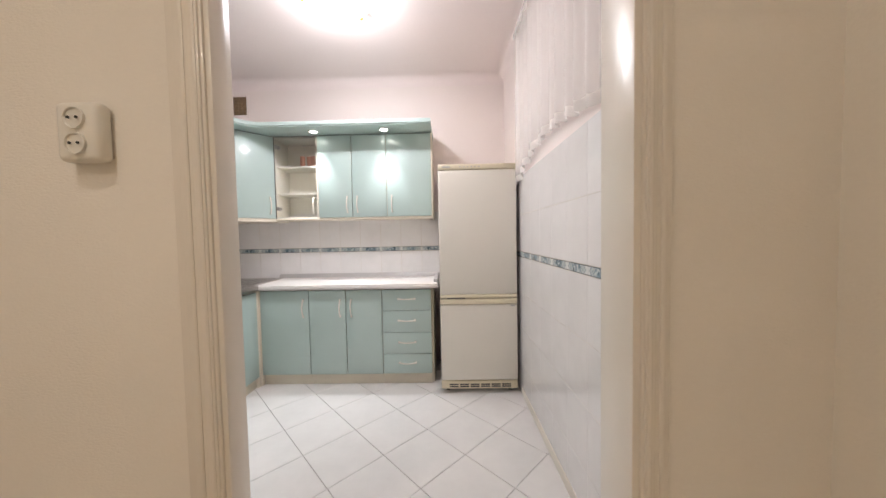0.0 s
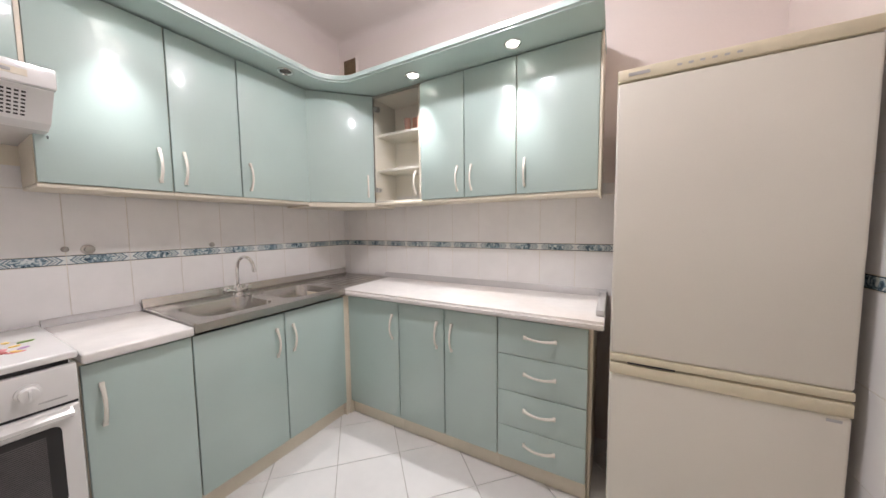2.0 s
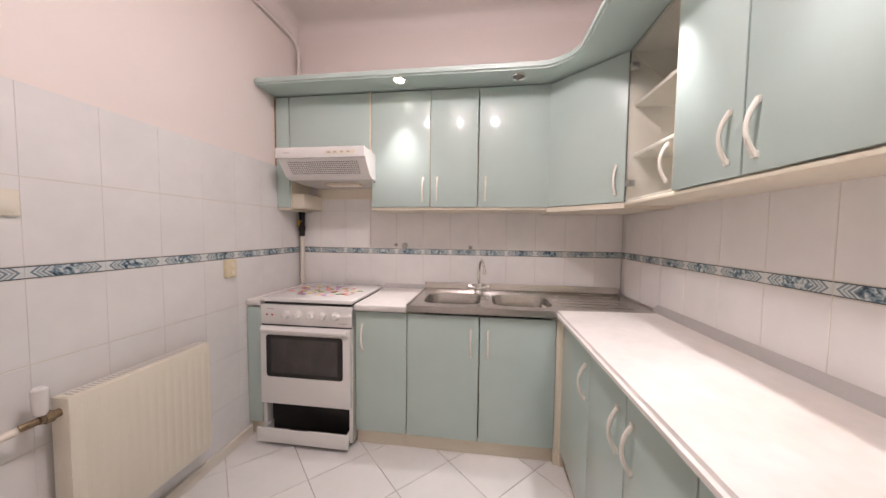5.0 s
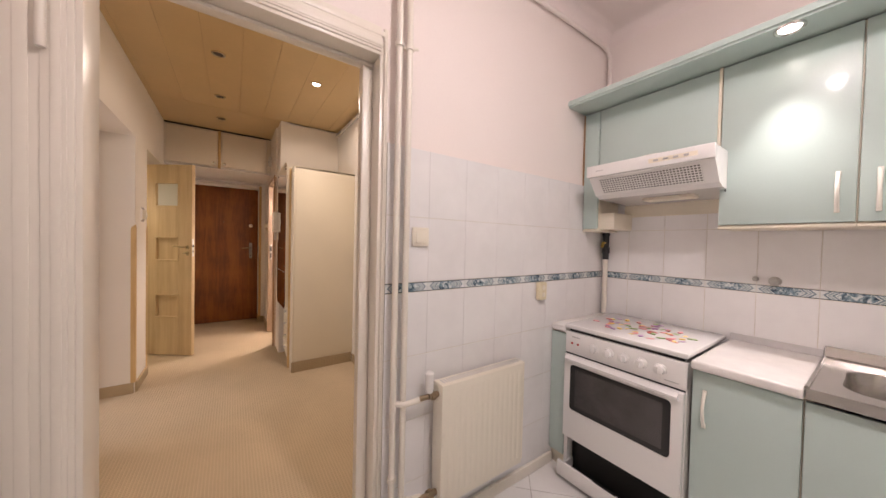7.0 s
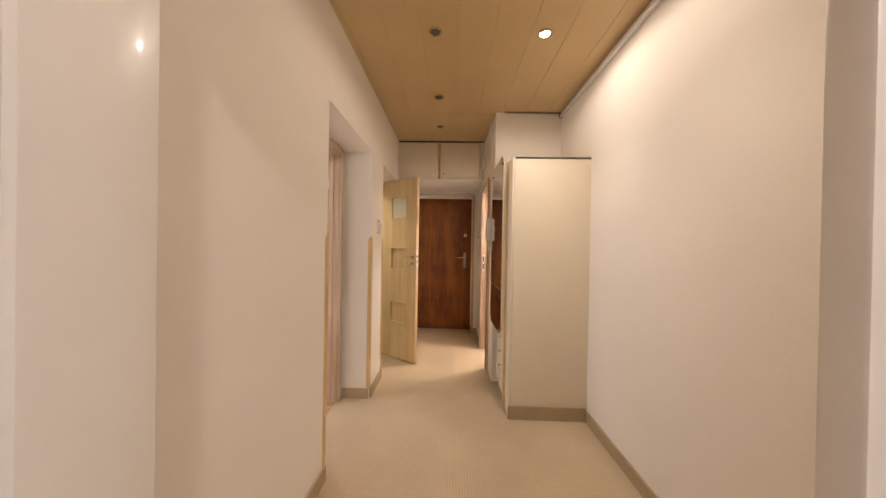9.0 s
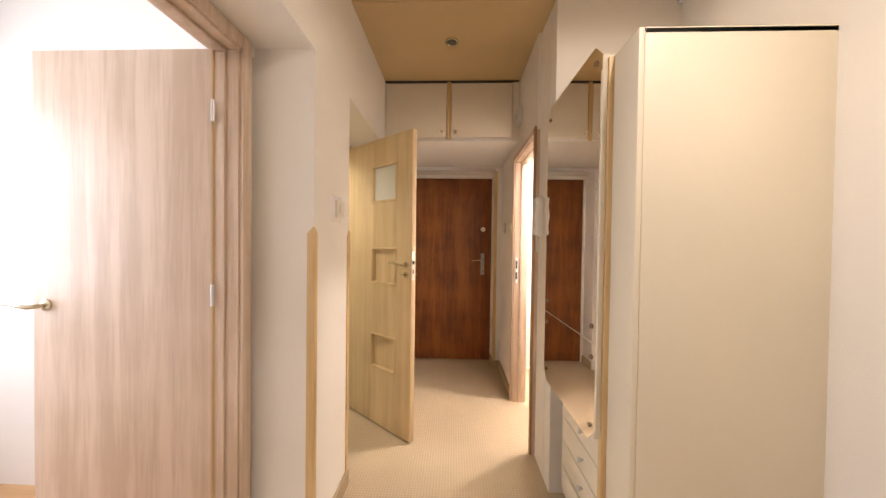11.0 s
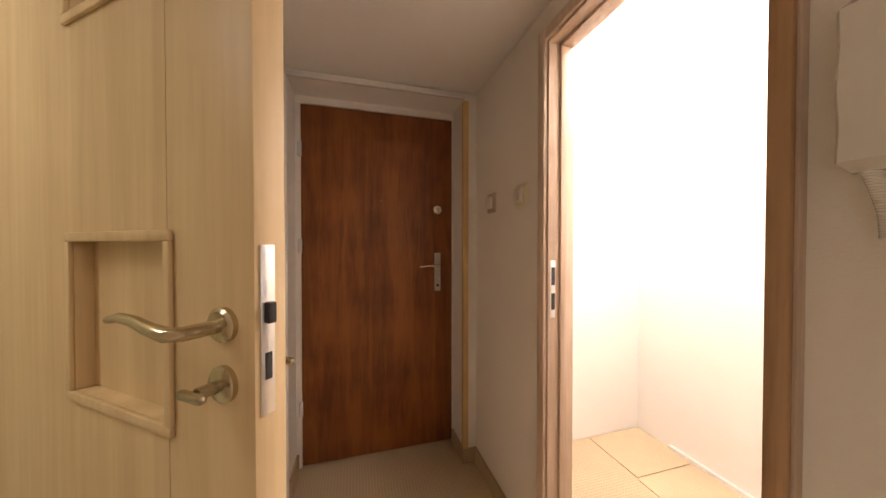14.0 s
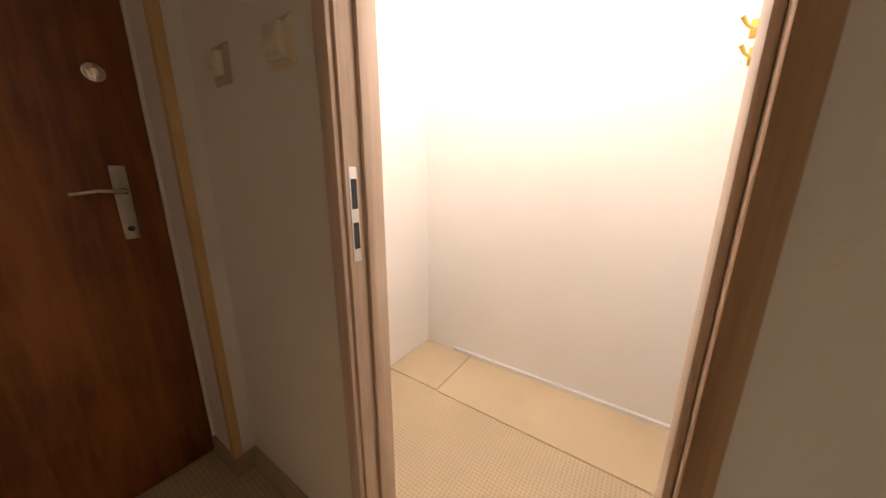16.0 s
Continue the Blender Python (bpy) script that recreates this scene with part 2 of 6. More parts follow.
M["zinc"] = mat("grey_metal_plate", (0.76, 0.75, 0.74), 0.3, 0.8, var=0.04)
M["fridge"] = mat("ivory_enamel", (0.80, 0.755, 0.665), 0.42, var=0.03, scale=3, fine=260, bump=0.08, bump_scale=420)
M["fridge_trim"] = mat("yellowed_plastic", (0.76, 0.68, 0.50), 0.4, var=0.08, scale=9)
M["enamel"] = mat("white_enamel", (0.82, 0.80, 0.78), 0.18, var=0.02, coat=0.4)
M["plastic"] = mat("white_plastic", (0.82, 0.78, 0.70), 0.35, var=0.03)
M["switch"] = mat("cream_switch_plastic", (0.83, 0.77, 0.65), 0.3, var=0.03, coat=0.2)
M["worn"] = mat("worn_grey_plate", (0.42, 0.40, 0.37), 0.4, 0.7, var=0.3, scale=25)
M["phone"] = mat("white_phone_plastic", (0.84, 0.81, 0.74), 0.18, var=0.03, coat=0.3)
M["yplastic"] = mat("yellowed_switch_plastic", (0.74, 0.65, 0.45), 0.35, var=0.05)
M["plate"] = mat("milky_switch_plate", (0.90, 0.86, 0.82), 0.2, var=0.03, coat=0.4)
M["beige_plate"] = mat("beige_switch_plate", (0.52, 0.42, 0.29), 0.35, var=0.06)
M["handle"] = mat("white_handle_plastic", (0.84, 0.80, 0.72), 0.25, var=0.03, coat=0.3)
M["gloss"] = mat("glossy_cream_paint", (0.80, 0.74, 0.65), 0.3, var=0.03, scale=4, fine=30, coat=0.2, bump=0.15, bump_scale=14)
M["rad"] = mat("cream_radiator_enamel", (0.82, 0.76, 0.64), 0.3, var=0.03, coat=0.2)
M["black"] = mat("black_plastic", (0.02, 0.02, 0.022), 0.35, var=0.1)
M["dark"] = mat("dark_oven_interior", (0.015, 0.014, 0.014), 0.6, var=0.2)
M["mesh"] = mat("oven_door_dot_screen", (0.016, 0.015, 0.015), 0.3, var=0.1, coat=0.1)
M["ovenpane"] = mat("oven_inner_glass", (0.11, 0.10, 0.10), 0.15, var=0.35, scale=7)
# near-black colour that paints the shade inside gaps, holes and recesses
M["darkgap"] = mat("dark_gap_shade", (0.05, 0.045, 0.04), 0.8, var=0.1)
M["slat"] = mat("tan_ceiling_panel", (0.64, 0.465, 0.24), 0.45, var=0.06, scale=3, fine=40, coat=0.1)
M["oak"] = wood("pale_oak_foil", (0.78, 0.60, 0.35), (0.66, 0.48, 0.26), 0.45, axis=2, scale=1.3, strength=0.7)
M["oak_frame"] = wood("pale_oak_frame", (0.74, 0.58, 0.38), (0.60, 0.44, 0.26), 0.45, axis=2, scale=1.5, strength=0.6)
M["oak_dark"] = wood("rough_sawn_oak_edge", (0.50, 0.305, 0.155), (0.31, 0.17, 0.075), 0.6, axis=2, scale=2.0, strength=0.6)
M["pinkwood"] = wood("pale_ash_frame", (0.74, 0.585, 0.455), (0.60, 0.45, 0.325), 0.45, axis=2, scale=1.5)
M["guard"] = wood("beech_corner_strip", (0.74, 0.52, 0.25), (0.62, 0.41, 0.18), 0.45, axis=2, scale=1.4)
M["brown"] = wood("dark_brown_oak_veneer", (0.32, 0.108, 0.022), (0.16, 0.046, 0.010), 0.55, axis=2, scale=1.1, strength=0.8, coat=0.0, stretch=2.0, mottle=0.9)
M["ward"] = mat("ivory_wardrobe_laminate", (0.84, 0.76, 0.60), 0.45, var=0.03, bump=0.08, bump_scale=90)
M["wpaint"] = mat("cream_painted_board", (0.84, 0.76, 0.63), 0.45, var=0.03, bump=0.05, bump_scale=60)
M["porcelain"] = mat("white_porcelain", (0.84, 0.83, 0.78), 0.08, var=0.02, coat=0.5)
M["frost"] = mat("frosted_door_glass", (0.80, 0.80, 0.74), 0.35, var=0.03)
M["net"] = mat("sheer_white_net", (0.88, 0.84, 0.80), 0.8, var=0.05, fine=160)
M["lace"] = mat("white_lace_trim", (0.90, 0.86, 0.82), 0.8, var=0.08, fine=220, bump=0.6, bump_scale=260)
M["terracotta"] = mat("pink_glass_beaker", (0.72, 0.36, 0.26), 0.3, var=0.15, scale=30)
M["gold"] = mat("brass_yellow_hook", (0.62, 0.42, 0.10), 0.3, 0.6, var=0.1)
M["dirtybrass"] = mat("tarnished_valve_brass", (0.24, 0.17, 0.10), 0.4, 0.4, var=0.3, scale=30)
for key, col in (("s_red", (0.50, 0.07, 0.06)), ("s_green", (0.20, 0.32, 0.08)), ("s_yellow", (0.78, 0.52, 0.08)), ("s_violet", (0.33, 0.16, 0.36)), ("s_pink", (0.72, 0.25, 0.26))):
    M[key] = mat("sticker_" + key[2:], col, 0.3, var=0.1, scale=20)
M["lamp_on"] = glow("lit_lamp_glass", (1.0, 0.92, 0.80), 14)
M["klamp_glass"] = glow("lit_frosted_lamp_plate", (1.0, 0.93, 0.88), 3)
M["lamp_off"] = mat("unlit_lamp_lens", (0.10, 0.09, 0.08), 0.2, var=0.1)
M["tube"] = glow("lit_tube", (1.0, 0.95, 0.75), 9)
M["mirror"] = mat("mirror_silver", (0.90, 0.88, 0.84), 0.0, 1.0, var=0.0)
for nd in list(M["mirror"].node_tree.nodes):
    if nd.type == "MAP_RANGE":
        nd.inputs[3].default_value, nd.inputs[4].default_value = 0.0, 0.015
g = bpy.data.materials.new("clear_glass")
g.use_nodes = True
gp = g.node_tree.nodes["Principled BSDF"]
gp.inputs["Transmission Weight"].default_value, gp.inputs["Roughness"].default_value, gp.inputs["IOR"].default_value = 1.0, 0.02, 1.45
M["glass"] = g
for key, cover in (("net", 0.38), ("lace", 0.62)):
    nt = M[key].node_tree
    tr, mxs = nt.nodes.new("ShaderNodeBsdfTransparent"), nt.nodes.new("ShaderNodeMixShader")
    mxs.inputs[0].default_value = cover
    nt.links.new(tr.outputs[0], mxs.inputs[1])
    nt.links.new(nt.nodes["Principled BSDF"].outputs[0], mxs.inputs[2])
    nt.links.new(mxs.outputs[0], nt.nodes["Material Output"].inputs[0])

# ---- mesh helpers ----


def box(bm, x0, x1, y0, y1, z0, z1, bevel=0.0, seg=2):
    m = Matrix.Translation(((x0 + x1) / 2, (y0 + y1) / 2, (z0 + z1) / 2)) @ Matrix.Diagonal((abs(x1 - x0), abs(y1 - y0), abs(z1 - z0), 1))
    got = bmesh.ops.create_cube(bm, size=1, matrix=m)["verts"]
    if bevel:
        edges = list({e for v in got for e in v.link_edges})
        bmesh.ops.bevel(bm, geom=edges, offset=bevel, segments=seg, profile=0.5, affect="EDGES")
    return bm


def boxed(*size, bevel=0.0, seg=2):
    return box(bmesh.new(), *size, bevel=bevel, seg=seg)


def tube(bm, pts, r, seg=10, caps=True):
    """A round bar along points; r may be one radius or one for each point."""
    pts = [Vector(p) for p in pts]
    rad = r if isinstance(r, (list, tuple)) else [r] * len(pts)
    rings = []
    up, side = Vector((0, 0, 1)), None
    for i, p in enumerate(pts):
        d = (pts[min(i + 1, len(pts) - 1)] - pts[max(i - 1, 0)]).normalized()
        if side is not None and (side - d * side.dot(d)).length > 0.05:
            a = side - d * side.dot(d)
        else:
            a = d.cross(up)
            if a.length < 0.05:
                a = d.cross(Vector((1, 0, 0)))
        a.normalize()
        side = a
        b = d.cross(a).normalized()
        rings.append([bm.verts.new(p + rad[i] * (a * math.cos(2 * math.pi * k / seg) + b * math.sin(2 * math.pi * k / seg))) for k in range(seg)])
    for r0, r1 in zip(rings, rings[1:]):
        for k in range(seg):
            bm.faces.new((r0[k], r0[(k + 1) % seg], r1[(k + 1) % seg], r1[k]))
    if caps:
        bm.faces.new(rings[0][::-1])
        bm.faces.new(rings[-1])
    return bm


def prism(bm, outline, lo, hi, axis=2):
    """A flat outline, pulled along an axis."""
    def at(p, h):
        q = list(p)
        q.insert(axis, h)
        return bm.verts.new(q)
    a, b = [at(p, lo) for p in outline], [at(p, hi) for p in outline]
    n = len(outline)
    bm.faces.new(a)
    bm.faces.new(b[::-1])
    for k in range(n):
        bm.faces.new((a[k], b[k], b[(k + 1) % n], a[(k + 1) % n]))
    bmesh.ops.recalc_face_normals(bm, faces=bm.faces)
    return bm


def lathe(bm, profile, centre=(0, 0, 0), seg=24, axis=2):
    rings = []
    for r, h in profile:
        ring = []
        for k in range(seg):
            a = 2 * math.pi * k / seg
            q = [r * math.cos(a), r * math.sin(a)]
            q.insert(axis, h)
            ring.append(bm.verts.new(Vector(q) + Vector(centre)))
        rings.append(ring)
    for r0, r1 in zip(rings, rings[1:]):
        for k in range(seg):
            bm.faces.new((r0[k], r0[(k + 1) % seg], r1[(k + 1) % seg], r1[k]))
    bm.faces.new(rings[0][::-1])
    bm.faces.new(rings[-1])
    bmesh.ops.recalc_face_normals(bm, faces=bm.faces)
    return bm


def mesh_of(name, bm, material, smooth=False):
    data = bpy.data.meshes.new(name)
    bmesh.ops.recalc_face_normals(bm, faces=bm.faces)
    bm.to_mesh(data)
    bm.free()
    data.materials.append(material)
    if smooth:
        data.shade_smooth()
        data.set_sharp_from_angle(angle=radians(38))
    return data


def part(name, bm, material, parent, label="", smooth=True):
    ob = new(name, mesh_of(name, bm, material, smooth))
    ob.parent = parent
    if label:
        ob["label"] = label
    return ob


def thing(name, at, label, category, group="", turn=0.0):
    ob = new(name)
    ob.empty_display_size = 0.1
    ob.matrix_basis = pose(*at, 0, 0, turn)
    return tagged(ob, label, category, group)


def solo(name, bm, material, label, category, group="", at=None, smooth=True):
    ob = new(name, mesh_of(name, bm, material, smooth))
    if at is not None:
        ob.matrix_basis = at
    return tagged(ob, label, category, group)


def struct(name, bm, material, label, category, smooth=False):
    ob = new(name, mesh_of(name, bm, material, smooth))
    return tagged(ob, label, category, kind="structure")


def slab(name, size, material, label, category):
    return struct(name, boxed(*size), material, label, category)


def arc_handle(bm, length, proud, r, vertical=True):
    """A bowed bar from -length/2 to length/2, standing off a front that faces -y."""
    pts = []
    for k in range(13):
        s = -1 + k / 6
        d = -proud * (1 - s * s) - 0.004
        pts.append((0, d, s * length / 2) if vertical else (s * length / 2, d, 0))
    rad = [r * (1.25 - 0.25 * (1 - abs(-1 + k / 6))) for k in range(13)]
    tube(bm, pts, rad, 8)
    for s in (-1, 1):
        q = (0, 0, s * length / 2) if vertical else (s * length / 2, 0, 0)
        box(bm, q[0] - 0.007, q[0] + 0.007, -0.009, 0.002, q[2] - 0.009, q[2] + 0.009, 0.002)
    return bm


# ---- the plan, in metres ----
KW, KE, KS, KN = -1.90, 0.75, 0.755, 3.076      # kitchen walls
HS = 0.65                                        # hall face of the kitchen door wall
HE, HW = 0.87, -0.85                             # hall side walls
ZK, ZH = 2.72, 2.61                              # ceilings
CW, CE = -0.20, 0.85                             # corridor side walls
FD = -3.84                                       # front door

# ---- setting ----
slab("floor_hall", (-1.0, 1.12, FD - 0.12, HS, -0.08, 0.0), M["carpet"], "beige looped carpet with a small woven pattern", "floor")
slab("floor_closet", (-1.5, -1.0, -3.75, -2.0, -0.08, 0.0), M["carpet"], "beige looped carpet in the closet", "floor")
slab("floor_kitchen", (KW - 0.1, KE + 0.1, HS, KN + 0.1, -0.08, -0.006), M["grout"], "grey grout bed under the diagonal white kitchen tiles", "floor")
slab("floor_room", (1.12, 3.1, -1.95, -0.3, -0.08, 0.0), M["laminate"], "orange-brown wood laminate floor of the side room", "floor")
slab("floor_bath", (1.12, 3.1, -3.7, -1.95, -0.08, 0.0), M["btile"], "cream tiled bathroom floor", "floor")
slab("threshold", (-0.17, 0.50, HS - 0.02, HS + 0.02, 0.0, 0.006), M["brass"], "thin worn metal strip between carpet and tiles", "threshold")

slab("wall_kitchen_west", (KW - 0.12, KW, KS, KN, -0.08, ZK), M["kwall"], "pinkish white painted kitchen wall", "wall")
slab("wall_kitchen_north", (KW - 0.12, KE + 0.12, KN, KN + 0.12, -0.08, ZK), M["kwall"], "pinkish white painted kitchen wall", "wall")
slab("wall_kitchen_east", (KE, KE + 0.12, KS, KN, -0.08, ZK), M["kwall"], "pinkish white painted kitchen wall above tiles", "wall")
OX0, OX1, OZ = -0.28, 0.553, 2.035              # rough opening of the kitchen door


def two_faced_wall(name, x0, x1, z0, z1):
    slab(name, (x0, x1, (HS + KS) / 2, KS, z0, z1), M["kwall"], "pinkish white painted kitchen wall beside the doorway", "wall")
    slab(name.replace("kitchen", "hall"), (x0, x1, HS, (HS + KS) / 2, z0, z1), M["hwall"], "cream wallpapered hall wall beside the kitchen doorway", "wall")


two_faced_wall("wall_kitchen_south_a", KW - 0.12, OX0, -0.08, ZK)
two_faced_wall("wall_kitchen_south_b", OX1, 1.0, -0.08, ZK)
two_faced_wall("wall_kitchen_south_c", OX0, OX1, OZ, ZK)
slab("ceiling_kitchen", (KW - 0.12, KE + 0.12, KS, KN + 0.12, ZK, ZK + 0.1), M["kceil"], "pinkish white painted kitchen ceiling", "ceiling")

# rounded plaster cove between the kitchen walls and ceiling
bm = bmesh.new()
rings = []
for k in range(9):
    a, r = radians(90 * k / 8), 0.085
    q, z = r - r * math.cos(a), ZK - r + r * math.sin(a)
    rings.append([bm.verts.new((x, y, z - 0.001)) for x, y in ((KW + q, KS + q), (KE - q, KS + q), (KE - q, KN - q), (KW + q, KN - q))])
for r0, r1 in zip(rings, rings[1:]):
    for k in range(4):
        bm.faces.new((r0[k], r0[(k + 1) % 4], r1[(k + 1) % 4], r1[k]))
struct("trim_cove", bm, M["kceil"], "rounded pinkish plaster cove under the kitchen ceiling", "cove", smooth=True)

# hall ceiling of long panels, one mesh
bm = bmesh.new()
box(bm, -1.0, 1.0, -2.82, -2.02, ZH, ZH + 0.1)
box(bm, -1.0, 1.0, -2.02, HS, ZH + 0.006, ZH + 0.1)
px = -0.941
while px < 0.88:
    box(bm, max(px + 0.0007, -0.849), min(px + 0.2213, 0.869), -2.018, HS - 0.002, ZH, ZH + 0.008, 0.001, 1)
    px += 0.222
struct("ceiling_hall", bm, M["slat"], "tan tongue-and-groove ceiling panels", "ceiling")
slab("ceiling_corridor", (-0.32, 1.0, FD - 0.1, -2.812, 2.135, 2.16), M["white_wall"], "low white plastered soffit under the storage cabinet", "ceiling")
slab("ceiling_storage", (-0.32, 1.0, FD - 0.1, -2.825, 2.60, 2.76), M["white_wall"], "plain ceiling behind the storage cabinet", "ceiling")

# hall, east side
NZ = 2.092
slab("wall_hall_east_a", (HE, 1.12, -0.677, HS, -0.08, ZH + 0.1), M["hwall"], "cream wallpapered hall wall", "wall")
slab("wall_hall_east_b", (HE, 1.28, -2.0, -1.592, -0.08, ZH + 0.1), M["hwall"], "cream wallpapered pier between two doorways", "wall")
slab("wall_hall_east_c", (HE, 1.12, -1.592, -0.677, NZ, ZH + 0.1), M["hwall"], "cream wallpapered lintel over the side room niche", "wall")
slab("wall_hall_east_d", (HE, 1.16, -2.86, -2.0, NZ, ZH + 0.1), M["hwall"], "cream wallpapered lintel over the bathroom niche", "wall")
slab("wall_corridor_east", (CE, 1.19, -3.63, -2.86, -0.08, ZH + 0.1), M["hwall"], "cream wallpapered corridor wall by the front door", "wall")
# side room behind the first niche
slab("wall_room_west_a", (1.12, 1.22, -0.72, -0.3, -0.08, ZH + 0.1), M["white_wall"], "white plastered wall of the side room", "wall")
slab("wall_room_west_b", (1.12, 1.22, -1.592, -0.72, 2.06, ZH + 0.1), M["white_wall"], "white plastered wall over the side room door", "wall")
slab("wall_room_north", (1.12, 3.1, -0.3, -0.2, -0.08, ZH + 0.1), M["white_wall"], "white plastered wall of the side room", "wall")
slab("wall_room_south", (1.22, 3.1, -2.0, -1.9, -0.08, ZH + 0.1), M["white_wall"], "white plastered wall between side room and bathroom", "wall")
bm = bmesh.new()
for a in ((3.0, 3.1, -2.0, -0.3, -0.08, 0.85), (3.0, 3.1, -2.0, -0.3, 2.15, ZH + 0.1), (3.0, 3.1, -2.0, -1.75, 0.85, 2.15), (3.0, 3.1, -0.45, -0.3, 0.85, 2.15)):
    box(bm, *a)
struct("wall_room_east", bm, M["white_wall"], "white plastered window wall of the side room", "wall")
slab("ceiling_room", (1.12, 3.1, -2.0, -0.2, ZH, ZH + 0.1), M["white_wall"], "white ceiling of the side room", "ceiling")
win = tagged(new("window_1"), "white framed window with a bright pane", "window", kind="structure")
win.matrix_basis = pose(3.05, -1.1, 0.85)
bm = bmesh.new()
for a in ((-0.03, 0.03, -0.65, 0.65, 0.0, 0.06), (-0.03, 0.03, -0.65, 0.65, 1.24, 1.30), (-0.03, 0.03, -0.65, -0.59, 0.06, 1.24), (-0.03, 0.03, 0.59, 0.65, 0.06, 1.24), (-0.03, 0.03, -0.03, 0.03, 0.06, 1.24)):
    box(bm, *a, bevel=0.006)
part("window_frame", bm, M["enamel"], win)
for s in (-1, 1):
    pane = part("pane", boxed(-0.004, 0.004, s * 0.31 - 0.28, s * 0.31 + 0.28, 0.06, 1.24), M["glass"], win)
    pane.visible_shadow = False

# bathroom shell
slab("wall_bath_west_a", (1.16, 1.28, -2.90, -2.84, -0.08, ZH + 0.1), M["bwall"], "cream wall beside the bathroom door", "wall")
slab("wall_bath_west_b", (1.16, 1.28, -2.84, -2.0, 2.088, ZH + 0.1), M["bwall"], "cream wall over the bathroom door", "wall")
slab("wall_bath_west_c", (1.0, 1.17, -3.7, -3.63, -0.08, ZH + 0.1), M["bwall"], "cream bathroom wall", "wall")
slab("wall_bath_south", (1.17, 3.1, -3.62, -3.52, -0.08, ZH + 0.1), M["bwall"], "pale yellow painted bathroom wall", "wall")
slab("wall_bath_east", (3.0, 3.1, -3.7, -2.0, -0.08, ZH + 0.1), M["bwall"], "pale yellow painted bathroom wall", "wall")
slab("ceiling_bath", (1.0, 3.1, -3.7, -2.0, ZH, ZH + 0.1), M["bwall"], "pale bathroom ceiling", "ceiling")
slab("wall_bath_duct", (1.28, 1.50, -3.52, -2.86, -0.08, ZH), M["bwall"], "pale yellow painted duct casing in the bathroom", "wall")

# hall, west side
slab("wall_hall_west", (HW - 0.1, HW, -2.0, HS, -0.08, ZH + 0.1), M["hwall"], "cream wallpapered hall wall with a faint relief", "wall")
slab("wall_hall_block_a", (HW - 0.1, CW - 0.02, -2.10, -2.0, -0.08, ZH + 0.1), M["hwall"], "cream wallpapered return wall above the wardrobe", "wall")
CY0, CY1, CZ = -2.97, -2.275, 2.03               # rough opening of the closet door
slab("wall_corridor_west_a", (CW - 0.1, CW - 0.018, CY1 - 0.0075, -2.10, -0.08, ZH + 0.1), M["hwall"], "cream wallpapered wall with the entry phone", "wall")
slab("wall_corridor_west_b", (CW - 0.1, CW, CY0, CY1, CZ, ZH + 0.1), M["hwall"], "cream wallpapered wall over the closet door", "wall")
slab("wall_corridor_west_c", (CW - 0.1, CW, -3.63, CY0, -0.08, ZH + 0.1), M["hwall"], "cream wallpapered wall by the front door", "wall")
# front door wall with deep reveal
slab("wall_front_a", (-0.42, -0.125, FD - 0.12, -3.63, -0.08, 2.76), M["white_wall"], "white plastered reveal of the front door", "wall")
slab("wall_front_b", (0.80, 1.0, FD - 0.12, -3.63, -0.08, 2.76), M["white_wall"], "white plastered reveal of the front door", "wall")
slab("wall_front_c", (-0.125, 0.80, FD - 0.12, -3.63, 2.10, 2.76), M["white_wall"], "white plastered lintel over the front door", "wall")
# added backing, hidden by the leaf, keeps the cracks round it dark
slab("wall_front_d", (-0.125, 0.80, FD - 0.12, FD - 0.05, -0.08, 2.10), M["darkgap"], "unseen dark backing that closes the opening behind the front door", "wall")
bm = bmesh.new()
box(bm, -0.125, 0.80, -3.635, -3.612, 2.096, 2.118, 0.004)
struct("trim_soffit", bm, M["enamel"], "thin white moulding under the soffit", "trim")

# closet shell
slab("wall_closet_west", (-1.505, -1.405, -3.75, -2.0, -0.08, 2.7), M["white_wall"], "white painted closet wall with scuffs", "wall")
slab("wall_closet_south", (-1.405, -0.42, -3.73, -3.63, -0.08, 2.7), M["white_wall"], "white painted closet wall", "wall")
slab("wall_closet_north", (-1.405, -0.30, -2.108, -2.10, -0.08, 2.7), M["white_wall"], "white painted closet wall", "wall")
slab("wall_closet_east", (-0.306, -0.30, -3.63, CY0, -0.08, 2.7), M["white_wall"], "white painted closet wall", "wall")
slab("ceiling_closet", (-1.505, -0.30, -3.75, -2.0, 2.6, 2.7), M["white_wall"], "white closet ceiling", "ceiling")

# skirting
SK = 0.085


def skirt(name, x0, x1, y0, y1, material="skirt", top=SK, label="carpet-covered tan skirting strip"):
    return struct(name, boxed(x0, x1, y0, y1, 0.0, top, bevel=0.003), M[material], label, "skirting")


skirt("baseboard_a", HE - 0.014, HE, -0.677, HS - 0.02)
skirt("baseboard_b", HE - 0.014, HE, -2.0, -1.599)
skirt("baseboard_c", HE + 0.004, 1.10, -1.592, -1.578)
skirt("baseboard_d", HW, HW + 0.014, -1.331, HS - 0.02)
skirt("baseboard_e", HW + 0.014, -0.257, -1.347, -1.333, top=0.10)
skirt("baseboard_o", HE, 1.14, -2.86, -2.846)
skirt("baseboard_p", HE, 1.14, -2.014, -2.0)
skirt("baseboard_f", CW, CW + 0.014, -3.644, CY0 - 0.045)
skirt("baseboard_g", CW + 0.014, -0.125 + 0.0, -3.63, -3.616)
skirt("baseboard_h", -0.125, -0.111, FD + 0.005, -3.616)
